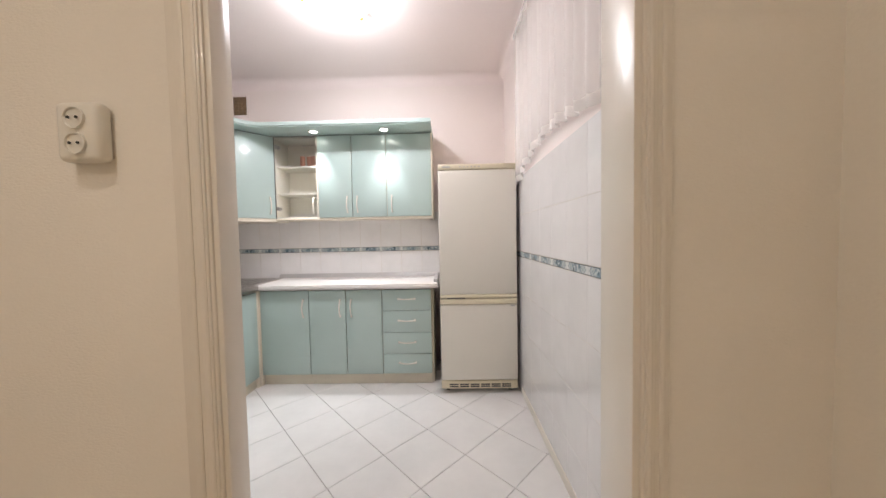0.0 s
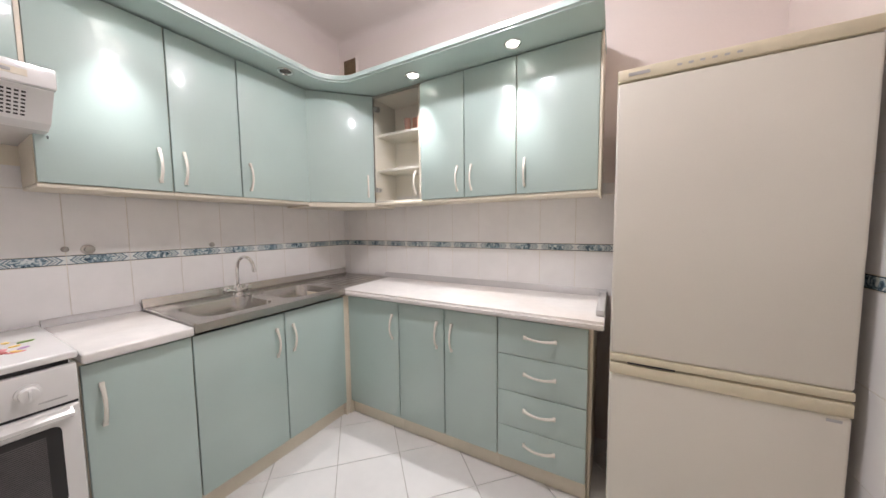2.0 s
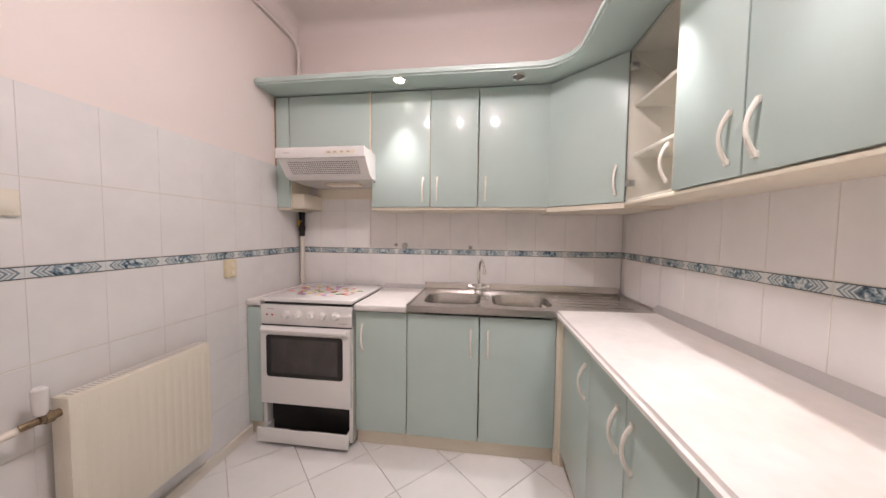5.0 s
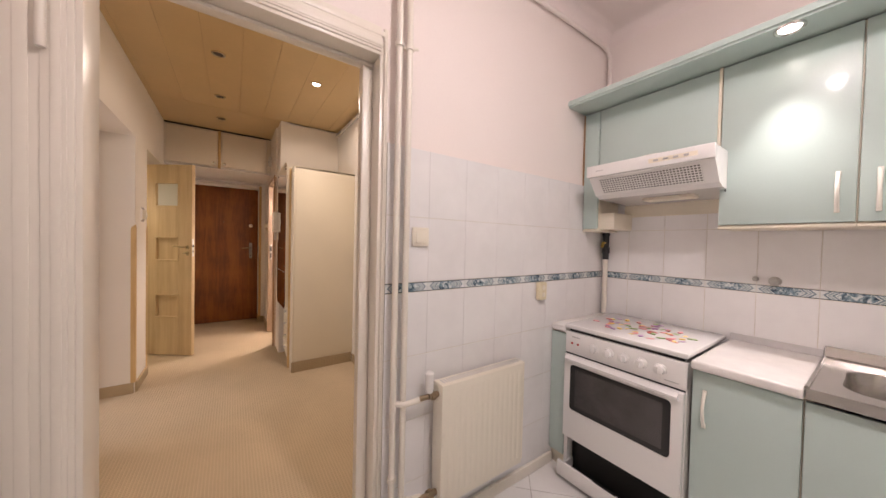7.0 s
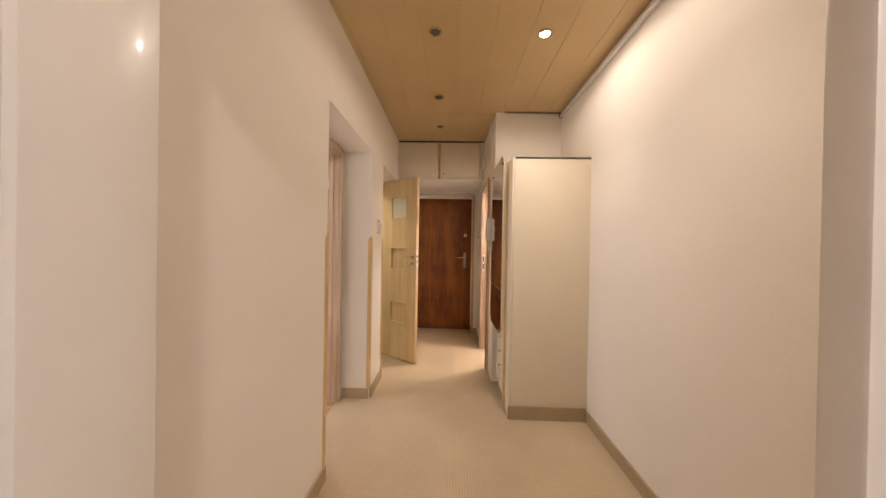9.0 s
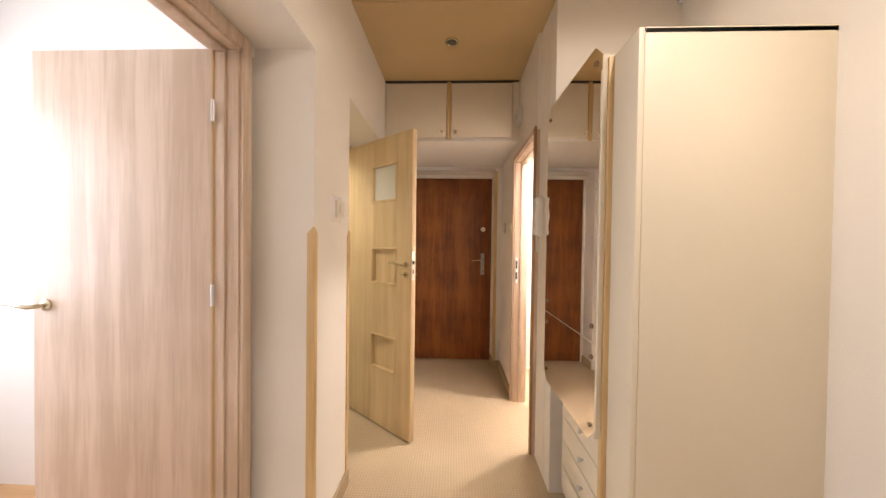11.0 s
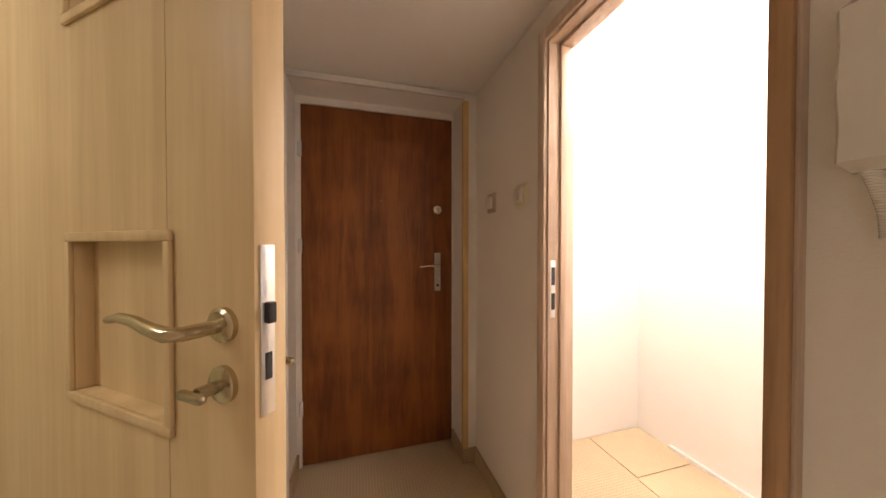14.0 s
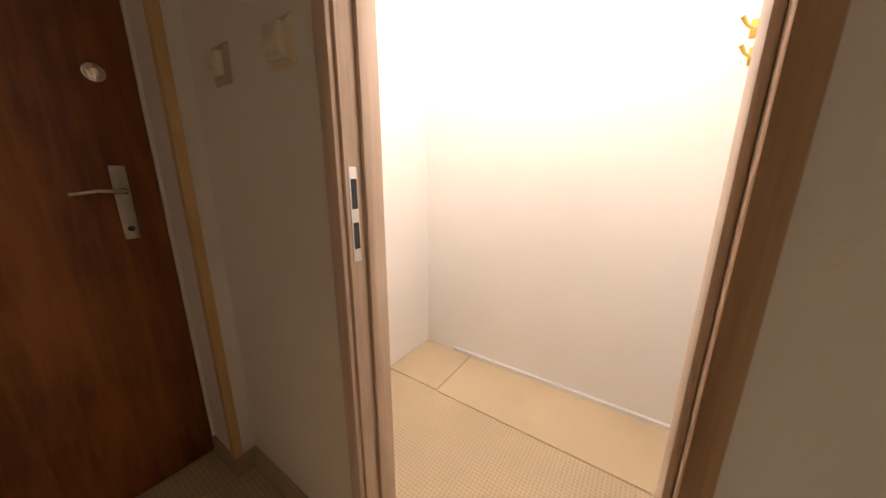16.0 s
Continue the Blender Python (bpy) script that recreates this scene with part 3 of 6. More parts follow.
skirt("baseboard_i", 0.786, 0.80, FD + 0.005, -3.63)
skirt("baseboard_j", CE - 0.014, CE, -3.63, -2.86)
skirt("baseboard_k", HW + 0.014, OX0 - 0.04, HS - 0.014, HS)
skirt("baseboard_l", OX1 + 0.04, HE - 0.014, HS - 0.014, HS)
skirt("baseboard_m", KE - 0.014, KE, KS, 2.40, "gloss", 0.06, "low cream-painted skirting board in the kitchen")
skirt("baseboard_n", -1.36, -0.29, KS + 0.012, KS + 0.028, "gloss", 0.06, "low cream-painted skirting board under the radiator")
bm = bmesh.new()
box(bm, -1.405, -1.385, -3.40, -2.12, 0, 0.028, 0.002)
struct("baseboard_closet", bm, M["enamel"], "thin white strip along the closet wall", "skirting")
slab("carpet_piece", (-1.395, -0.99, -3.62, -3.262, 0.001, 0.007), M["carpet"], "loose square carpet offcut laid in the closet corner", "carpet")
slab("carpet_strip", (-1.385, -0.985, -3.255, -2.12, 0.001, 0.006), M["carpet"], "loose carpet strip laid along the closet wall", "carpet")


# ---- doorways ----
def kitchen_frame():
    top = tagged(new("door_1"), "glossy cream-painted wooden door frame with stepped mouldings, no door leaf", "door frame", kind="structure")
    top.matrix_basis = pose(0.165, 0.7, 0)
    lx, rx = -0.41, 0.353
    for nm, s in (("jamb", (lx - 0.035, lx, -0.055, 0.058, 0, 2.0)), ("jamb", (rx, rx + 0.035, -0.055, 0.058, 0, 2.0)), ("head", (lx - 0.035, rx + 0.035, -0.055, 0.058, 2.0, 2.035))):
        part(nm, boxed(*s, bevel=0.002), M["gloss"], top)
    part("stop", boxed(lx, lx + 0.043, -0.055, -0.012, 0, 1.985, bevel=0.005), M["gloss"], top)
    part("stop", boxed(lx, rx, -0.055, -0.012, 1.985, 2.0, bevel=0.004), M["gloss"], top)
    for face, d in ((0.055, 1), (-0.05, -1)):
        for side, e, wide in (((-1, lx, 0.018), (1, rx, 0.112)) if d > 0 else ((-1, lx + 0.045, 0.052), (1, rx, 0.05))):
            bm = bmesh.new()
            steps = ((0.0, 1.0, 0.010), (0.10, 0.48, 0.014), (0.17, 0.34, 0.0165), (0.62, 0.84, 0.0125))
            for u0, u1, t in steps:
                box(bm, e + side * (0.012 + u0 * wide), e + side * (0.012 + u1 * wide), face, face + d * t, 0, 2.012 + u1 * 0.09, 0.0035)
            part("casing", bm, M["gloss"], top)
        bm = bmesh.new()
        for u0, u1, t in ((0.0, 1.0, 0.0095), (0.10, 0.48, 0.0135), (0.17, 0.34, 0.016), (0.62, 0.84, 0.012)):
            box(bm, lx - 0.004 - u0 * 0.02, rx + 0.012 + u0 * (0.112 if d > 0 else 0.05), face, face + d * t, 2.012 + u0 * 0.09, 2.012 + u1 * 0.09, 0.0035)
        part("casing_head", bm, M["gloss"], top)
    for z in (0.30, 1.77):
        bm = bmesh.new()
        tube(bm, [(rx + 0.06, 0.078, z - 0.06), (rx + 0.06, 0.078, z + 0.06)], 0.009)
        part("hinge", bm, M["gloss"], top, "painted-over hinge pin")


kitchen_frame()


def plain_frame(name, label, at, turn, w, h, depth, lip, wood_name, strike=False, dark_right=False):
    """Frame about a clear opening w by h. Local x runs along the wall, the room face is at y = 0 and the wall lies at +y."""
    top = tagged(new(name), label, "door frame", kind="structure")
    top.matrix_basis = pose(*at, 0, 0, turn)
    for s in (-1, 1):
        x = s * w / 2
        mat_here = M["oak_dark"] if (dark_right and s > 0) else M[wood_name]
        part("jamb", boxed(x, x + s * 0.03, 0, depth, 0, h, bevel=0.002), M[wood_name], top)
        part("stop", boxed(x - s * 0.012, x, 0.045, depth, 0, h - 0.012, bevel=0.003), M[wood_name], top)
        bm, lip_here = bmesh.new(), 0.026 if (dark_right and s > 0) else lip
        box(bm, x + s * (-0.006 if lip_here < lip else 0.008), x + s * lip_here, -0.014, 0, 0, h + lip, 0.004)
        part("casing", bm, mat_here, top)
        bm = bmesh.new()
        box(bm, x + s * 0.008, x + s * lip, depth, depth + 0.014, 0, h + lip, 0.004)
        part("casing", bm, M[wood_name], top)
    part("head", boxed(-w / 2 - 0.03, w / 2 + 0.03, 0, depth, h, h + 0.03, bevel=0.002), M[wood_name], top)
    part("stop", boxed(-w / 2, w / 2, 0.045, depth, h - 0.012, h, bevel=0.003), M[wood_name], top)
    part("casing_head", boxed(-w / 2 - 0.008, w / 2 + 0.008, -0.0135, 0, h + 0.008, h + lip, bevel=0.004), M[wood_name], top)
    part("casing_head", boxed(-w / 2 - 0.008, w / 2 + 0.008, depth, depth + 0.0135, h + 0.008, h + lip, bevel=0.004), M[wood_name], top)
    if strike:
        x = -w / 2
        plate = part("strike_plate", boxed(x - 0.0005, x + 0.0025, 0.008, 0.03, 1.0, 1.21, bevel=0.001), M["zinc"], top, "grey metal strike plate")
        part("latch_hole", boxed(x + 0.002, x + 0.0035, 0.012, 0.027, 1.12, 1.185), M["black"], plate)
        part("bolt_hole", boxed(x + 0.002, x + 0.0035, 0.012, 0.027, 1.03, 1.09), M["black"], plate)
    return top


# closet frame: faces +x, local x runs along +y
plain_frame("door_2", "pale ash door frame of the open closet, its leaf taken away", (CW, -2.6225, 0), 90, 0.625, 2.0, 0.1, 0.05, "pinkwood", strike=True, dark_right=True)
# bathroom frame: faces -x, local x runs along -y
plain_frame("door_3", "pale oak door frame of the bathroom", (1.155, -2.46, 0), -90, 0.70, 2.058, 0.12, 0.05, "oak_frame")
# side room frame
plain_frame("door_4", "pale ash door frame of the side room in its niche", (1.115, -1.135, 0), -90, 0.72, 2.03, 0.1, 0.06, "pinkwood")


def lever(bm, side):
    """A lever handle on a round rose; the front faces -y and the lever points to side."""
    lathe(bm, [(0.022, 0.0), (0.022, -0.006), (0.018, -0.009)], axis=1, seg=20)
    tube(bm, [(0, -0.005, 0), (0, -0.042, 0), (side * 0.012, -0.050, 0.0), (side * 0.04, -0.051, 0.004), (side * 0.07, -0.050, 0.010), (side * 0.10, -0.049, 0.011), (side * 0.122, -0.049, 0.006)], [0.0085, 0.0085, 0.0085, 0.0075, 0.0065, 0.006, 0.005])
    return bm


def bath_door():
    """Leaf from the hinge along local +x, 4 cm thick, front at y = 0 facing -y."""
    w, h, t = 0.727, 2.045, 0.04
    top = tagged(new("bathroom_door"), "pale oak foil door, half open, with one frosted pane and two sunk panels", "door")
    hinge, free = Vector((1.130, -2.812)), Vector((0.553, -2.372))
    d = free - hinge
    top.matrix_basis = pose(hinge.x, hinge.y, 0.012, 0, 0, math.degrees(math.atan2(d.y, d.x)))
    # the face that the hall sees is the +y side of the leaf; build it there
    fx0, fx1 = 0.328, 0.571
    holes = [(1.608, 1.844), (1.028, 1.26), (0.415, 0.64)]
    bm = bmesh.new()
    zs = [0.0]
    for a, b in reversed(holes):
        zs += [a, b]
    zs.append(h)
    box(bm, 0, fx0, -t, 0, 0, h, 0.002)
    box(bm, fx1, w, -t, 0, 0, h, 0.002)
    for a, b in zip(zs[::2], zs[1::2]):
        box(bm, fx0, fx1, -t, 0, a, b)
    leaf = part("leaf", bm, M["oak"], top)
    for k, (a, b) in enumerate(holes):
        if k == 0:
            part("frosted_pane", boxed(fx0, fx1, -t / 2 - 0.003, -t / 2 + 0.003, a, b), M["frost"], top, "frosted white glass")
        else:
            part("sunk_panel", boxed(fx0, fx1, -t + 0.022, -0.008, a, b), M["oak"], top)
        for y0, y1 in ((0, 0.006), (-t - 0.006, -t)):
            bm = bmesh.new()
            box(bm, fx0 - 0.014, fx1 + 0.014, y0, y1, b, b + 0.014, 0.002)
            box(bm, fx0 - 0.014, fx1 + 0.014, y0, y1, a - 0.014, a, 0.002)
            box(bm, fx0 - 0.014, fx0, y0, y1, a, b, 0.002)
            box(bm, fx1, fx1 + 0.014, y0, y1, a, b, 0.002)
            part("moulding", bm, M["oak"], top)
    for y, turn in ((0, 180), (-t, 0)):
        side = 1 if turn == 180 else -1
        bm = bmesh.new()
        lever(bm, side)
        bmesh.ops.transform(bm, matrix=pose(w - 0.047, y, 1.165, 0, 0, turn) @ Matrix.Diagonal((1, 0.72 if side > 0 else 1, 0.9, 1)), verts=bm.verts)
        part("door_handle", bm, M["brass"], top, "satin nickel lever on a round rose")
        bm = bmesh.new()
        lathe(bm, [(0.021, 0.0), (0.021, -0.006), (0.017, -0.009)], axis=1, seg=20)
        tube(bm, [(0, -0.005, 0), (0, -0.03, 0)], 0.007)
        box(bm, -0.02, 0.02, -0.040, -0.03, -0.005, 0.005, 0.004)
        bmesh.ops.transform(bm, matrix=pose(w - 0.047, y, 1.098, 0, 0, turn), verts=bm.verts)
        part("thumb_turn", bm, M["brass"], top, "satin nickel thumb turn")
    lock = part("lock_plate", boxed(w, w + 0.002, -0.034, -0.016, 1.065, 1.255, bevel=0.0008), M["zinc"], top, "grey metal lock plate")
    part("latch", boxed(w, w + 0.010, -0.030, -0.020, 1.168, 1.192, bevel=0.002), M["black"], lock)
    part("bolt", boxed(w, w + 0.003, -0.029, -0.021, 1.105, 1.135), M["black"], lock)
    for x in (0.108, 0.253, 0.405, 0.553):
        bm = bmesh.new()
        tube(bm, [(x, 0.004, 0.19), (x, -0.006, 0.19)], 0.021, 16)
        ring = part("vent_ring", bm, M["guard"], top, "round beech vent ring")
        bm = bmesh.new()
        tube(bm, [(x, 0.0045, 0.19), (x, -0.004, 0.19)], 0.013, 14)
        part("vent_hole", bm, M["darkgap"], ring)
    for z in (0.25, 1.75):
        bm = bmesh.new()
        tube(bm, [(-0.004, 0.008, z - 0.04), (-0.004, 0.008, z + 0.04)], 0.007)
        part("hinge", bm, M["zinc"], top)


bath_door()


def front_door():
    top = tagged(new("front_door"), "dark brown wood-veneered front door with lever plate and upper lock", "door")
    top.matrix_basis = pose(-0.115, FD, 0.012)
    w, h = 0.885, 2.045
    part("leaf", boxed(0.0, w, -0.045, 0, 0, h, bevel=0.003), M["brown"], top)
    x = 0.095
    plate = part("lever_plate", boxed(x - 0.02, x + 0.02, 0, 0.007, 0.965, 1.205, bevel=0.003), M["worn"], top, "long worn grey metal plate")
    bm = bmesh.new()
    tube(bm, [(x, 0.005, 1.125), (x, 0.045, 1.125), (x + 0.012, 0.052, 1.125), (x + 0.06, 0.052, 1.128), (x + 0.12, 0.05, 1.120)], [0.009, 0.009, 0.009, 0.008, 0.007])
    part("door_handle", bm, M["brass"], plate, "worn metal lever")
    bm = bmesh.new()
    tube(bm, [(x, 0.006, 1.0), (x, 0.012, 1.0)], 0.009, 14)
    part("keyhole", bm, M["black"], plate)
    bm = bmesh.new()
    lathe(bm, [(0.026, 0.0), (0.026, 0.006), (0.02, 0.010)], centre=(x, 0, 1.475), axis=1)
    esc = part("upper_lock", bm, M["chrome"], top, "round chrome lock rosette")
    bm = bmesh.new()
    lathe(bm, [(0.011, 0.009), (0.011, 0.014)], centre=(x, 0, 1.475), axis=1)
    part("cylinder", bm, M["brass"], esc)
    bm = bmesh.new()
    lathe(bm, [(0.006, 0.0), (0.006, 0.003)], centre=(w / 2, 0, 1.52), axis=1, seg=14)
    part("peephole", bm, M["dirtybrass"], top, "tiny brass peephole")
    for z in (0.33, 1.25, 1.79):
        bm = bmesh.new()
        tube(bm, [(w + 0.004, 0.012, z - 0.04), (w + 0.004, 0.012, z + 0.04)], 0.011)
        part("hinge", bm, M["enamel"], top, "white painted hinge")


front_door()
bm = bmesh.new()
box(bm, -0.125, -0.116, FD - 0.045, FD + 0.01, 0, 2.06)
box(bm, 0.772, 0.80, FD - 0.045, FD + 0.004, 0, 2.06)
box(bm, -0.125, 0.80, FD - 0.045, FD + 0.006, 2.06, 2.10)
struct("door_5", bm, M["white_wall"], "white painted steel frame of the front door", "door frame")


def room_door():
    top = tagged(new("room_door"), "pale ash veneered door leaf standing open into the side room", "door")
    top.matrix_basis = pose(1.20, -1.475, 0.012)
    part("leaf", boxed(0.0, 0.70, -0.04, 0, 0, 2.01, bevel=0.003), M["pinkwood"], top)
    part("edge_strip", boxed(-0.003, 0.0, -0.039, -0.001, 0, 2.01, bevel=0.001), M["guard"], top, "darker edge band")
    for z in (0.25, 1.1, 1.78):
        bm = bmesh.new()
        tube(bm, [(-0.008, 0.006, z - 0.04), (-0.008, 0.006, z + 0.04)], 0.007)
        part("hinge", bm, M["zinc"], top)
    bm = bmesh.new()
    lever(bm, -1)
    bmesh.ops.transform(bm, matrix=pose(0.645, 0, 1.05, 0, 0, 180), verts=bm.verts)
    part("door_handle", bm, M["brass"], top)


room_door()


# ---- corner strips ----
def corner_strip(x, y, sx, sy, z0, z1, pointed=True):
    """One L-shaped strip round an outer wall corner; sx, sy point into the room."""
    w, t = 0.024, 0.006
    plan = [(-w, t), (t, t), (t, -w), (0, -w), (0, 0), (-w, 0)]
    bm = bmesh.new()
    lo = [bm.verts.new((x + sx * a, y + sy * b, z0)) for a, b in plan]
    hi = [bm.verts.new((x + sx * a, y + sy * b, z1 + (0.03 if pointed and k in (1, 4) else 0))) for k, (a, b) in enumerate(plan)]
    for k in range(6):
        bm.faces.new((lo[k], lo[(k + 1) % 6], hi[(k + 1) % 6], hi[k]))
    for ring in (lo, hi):
        bm.faces.new((ring[0], ring[1], ring[4], ring[5]))
        bm.faces.new((ring[1], ring[2], ring[3], ring[4]))
    return solo("corner_guard", bm, M["guard"], "beech corner strip with a pointed top" if pointed else "full height beech corner strip", "corner strip", "wooden corner strips", smooth=False)


corner_strip(HE, -0.677, -1, -1, 0.0, 1.335)
corner_strip(HE, -1.592, -1, 1, SK, 1.35)
corner_strip(HE, -2.0, -1, -1, SK, 1.35)
corner_strip(CE, -2.86, -1, 1, SK, 1.35)
corner_strip(-0.125, -3.63, 1, 1, SK, 2.09, False)


# ---- hall things ----
def wardrobe():
    top = thing("wardrobe", (-0.262, -1.347, 0), "tall ivory laminate wardrobe with beech edge strip, mirror and small drawers", "wardrobe")
    # local: x to -0.64 (wall), y to -0.645 (back)
    part("side_panel", boxed(-0.60, -0.0185, -0.018, 0.0, 0.10, 1.99, bevel=0.002), M["ward"], top)
    part("plinth", boxed(-0.59, -0.02, -0.58, -0.02, 0.0, 0.10), M["cream"], top)
    part("top_panel", boxed(-0.60, -0.0185, -0.587, -0.0, 1.972, 1.992, bevel=0.002), M["ward"], top)
    part("side_panel", boxed(-0.60, -0.0, -0.587, -0.569, 0.10, 1.97), M["ward"], top)
    part("edge_strip", boxed(-0.016, 0.018, -0.174, -0.147, 0.0, 1.994, bevel=0.004), M["guard"], top, "beech edge strip")
    part("corner_panel", boxed(-0.018, 0.0, -0.1468, 0.0, 0.0, 1.992, bevel=0.003), M["ward"], top)
    part("front_panel", boxed(-0.018, 0.0, -0.569, -0.1745, 0.60, 1.97, bevel=0.002), M["ward"], top)
    part("front_panel", boxed(-0.018, 0.0, -0.569, -0.560, 0.10, 0.595, bevel=0.002), M["ward"], top)
    for k in range(4):
        z0 = 0.105 + k * 0.122
        dr = part("drawer", boxed(-0.02, 0.006 + 0.006 * (k == 0), -0.556, -0.18, z0, z0 + 0.116, bevel=0.003), M["ward"], top)
        bm = bmesh.new()
        lathe(bm, [(0.005, 0.004), (0.005, 0.016), (0.011, 0.022), (0.011, 0.028), (0.006, 0.031)], centre=(0.0, -0.326, z0 + 0.06), axis=0, seg=14)
        part("knob", bm, M["zinc"], dr)


wardrobe()


def wall_mirror():
    """Two mirror plates with clipped corners on a backing board beside the wardrobe front."""
    top = thing("wall_mirror", (-0.214, -1.775, 0.585), "tall frameless mirror of two plates with clipped corners and screw caps", "mirror", turn=0.8)
    y0, y1 = -0.305, 0.282
    c = 0.05
    part("backing", boxed(-0.050, -0.004, y0 + 0.10, y1 - 0.01, 0.02, 1.42), M["cream"], top)
    bm = prism(bmesh.new(), [(y0 + c, 0.0), (y1 - c, 0.0), (y1, c), (y1, 0.368), (y0, 0.368), (y0, c)], -0.004, 0.002, 0)
    part("lower_plate", bm, M["mirror"], top, "silvered mirror plate", smooth=False)
    bm = prism(bmesh.new(), [(y0, 0.372), (y1, 0.372), (y1, 1.465 - c), (y1 - c, 1.465), (y0 + c, 1.465), (y0, 1.465 - c)], -0.004, 0.002, 0)
    part("upper_plate", bm, M["mirror"], top, "silvered mirror plate", smooth=False)
    for y in (y0 + 0.035, y1 - 0.035):
        for z in (0.06, 0.315, 0.43, 1.40):
            bm = bmesh.new()
            lathe(bm, [(0.009, 0.0), (0.009, 0.004), (0.005, 0.007)], centre=(0.002, y, z), axis=0, seg=14)
            part("screw_cap", bm, M["dirtybrass"], top)


wall_mirror()


def storage_cabinet():
    top = thing("storage_cabinet", (0.36, -2.812, 2.14), "cream painted high storage cabinet with two doors above the corridor", "cabinet")
    part("frame", boxed(-0.55, 0.52, -0.012, 0.0, 0.0, 0.02), M["wpaint"], top)
    # shade of the gap above the doors, painted as a dark strip
    part("frame_top", boxed(-0.55, 0.52, -0.012, 0.0, 0.455, 0.515), M["darkgap"], top, "dark strip painted as the shade in the gap under the ceiling")
    part("frame_side", boxed(-0.555, -0.505, -0.012, 0.0, 0.02, 0.455), M["wpaint"], top)
    part("frame_side", boxed(0.50, 0.525, -0.012, 0.0, 0.02, 0.455), M["wpaint"], top)
    part("mullion", boxed(-0.017, 0.013, -0.012, 0.006, 0.0, 0.46, bevel=0.002), M["guard"], top, "narrow beech mullion")
    for a, b, k in ((-0.50, -0.021, -0.055), (0.017, 0.495, 0.055)):
        d = part("door", boxed(a, b, -0.012, 0.004, 0.022, 0.448, bevel=0.002), M["wpaint"], top)
        bm = bmesh.new()
        lathe(bm, [(0.006, 0.004), (0.006, 0.014), (0.014, 0.02), (0.014, 0.028), (0.007, 0.033)], centre=(k, 0, 0.055), axis=1, seg=16)
        part("knob", bm, M["chrome"], d, "small shiny knob")


storage_cabinet()


def ceiling_spot(x, y, z, lit, group):
    top = thing("ceiling_spotlight", (x, y, z), "lit recessed spotlight with a metal ring" if lit else "unlit recessed spotlight with a metal ring", "spotlight", group)
    bm = bmesh.new()
    seg = 24
    prof = [(0.030, 0.0), (0.044, 0.0), (0.043, -0.006), (0.038, -0.009), (0.031, -0.004)]
    rings = [[bm.verts.new((r * math.cos(2 * math.pi * k / seg), r * math.sin(2 * math.pi * k / seg), h)) for k in range(seg)] for r, h in prof]
    for r0, r1 in zip(rings, rings[1:] + rings[:1]):
        for k in range(seg):
            bm.faces.new((r0[k], r0[(k + 1) % seg], r1[(k + 1) % seg], r1[k]))
    part("ring", bm, M["brass"] if group.startswith("hall") else M["chrome"], top)
    bm = bmesh.new()
    lathe(bm, [(0.030, 0.001), (0.0295, -0.002), (0.015, -0.006)])
    part("bulb", bm, M["lamp_on"] if lit else M["lamp_off"], top, "glowing bulb" if lit else "dark reflector bulb")


for x, y, lit in ((0.31, -0.89, 0), (0.322, -1.70, 0), (0.333, -2.35, 0), (-0.36, -0.91, 1), (-0.37, -0.12, 1)):
    ceiling_spot(x, y, ZH, lit, "hall ceiling spotlights")

bm = bmesh.new()
box(bm, HW + 0.002, HW + 0.032, -1.99, HS - 0.01, ZH - 0.056, ZH - 0.028, 0.004)
solo("cable_trunking", bm, M["enamel"], "cream plastic cable trunking along the hall ceiling edge", "trunking")


def socket_double():
    top = thing("double_socket", (-0.42, HS, 1.394), "cream surface-mounted double wall socket", "socket", turn=0)
    part("housing", boxed(-0.037, 0.037, -0.028, 0, -0.05, 0.05, bevel=0.01, seg=3), M["plastic"], top)
    for z in (-0.021, 0.021):
        bm = bmesh.new()
        lathe(bm, [(0.018, -0.026), (0.0185, -0.0325), (0.016, -0.0325), (0.0155, -0.0295)], centre=(0, 0, z), axis=1, seg=20)
        o = part("outlet", bm, M["plastic"], top)
        bm = bmesh.new()
        for x in (-0.007, 0.007):
            tube(bm, [(x, -0.0315, z), (x, -0.033, z)], 0.0025, 8)
        part("contact_hole", bm, M["black"], o)


socket_double()


def rocker_switch(at, turn, label, group="", plate=False, size=0.08, rockers=1):
    top = thing("light_switch", at, label, "light switch", group, turn)
    h, q = size / 2, 0.012 if plate else 0.0
    if plate:
        bm = bmesh.new()
        ph = 0.062 if plate == "plate" else 0.05
        a = [bm.verts.new((x, 0, z)) for x, z in ((-ph, -ph), (ph, -ph), (ph, ph), (-ph, ph))]
        c = [bm.verts.new((x * 0.66, -0.010, z * 0.66)) for x, z in ((-ph, -ph), (ph, -ph), (ph, ph), (-ph, ph))]
        bm.faces.new(c)
        for k in range(4):
            bm.faces.new((a[k], a[(k + 1) % 4], c[(k + 1) % 4], c[k]))
        part("backplate", bm, M[plate], top, "bevelled plastic backplate", smooth=False)
    part("frame", boxed(-h, h, -0.024 if plate else -0.012, 0, -h, h, bevel=0.006, seg=3), M["switch"], top)
    bm = prism(bmesh.new(), [(-q - 0.012, -h * 0.62), (-q - 0.0165, -h * 0.62), (-q - 0.020, h * 0.05), (-q - 0.0145, h * 0.62), (-q - 0.012, h * 0.62)], -h * 0.6, h * 0.6, 0)
    part("rocker", bm, M["switch"], top)


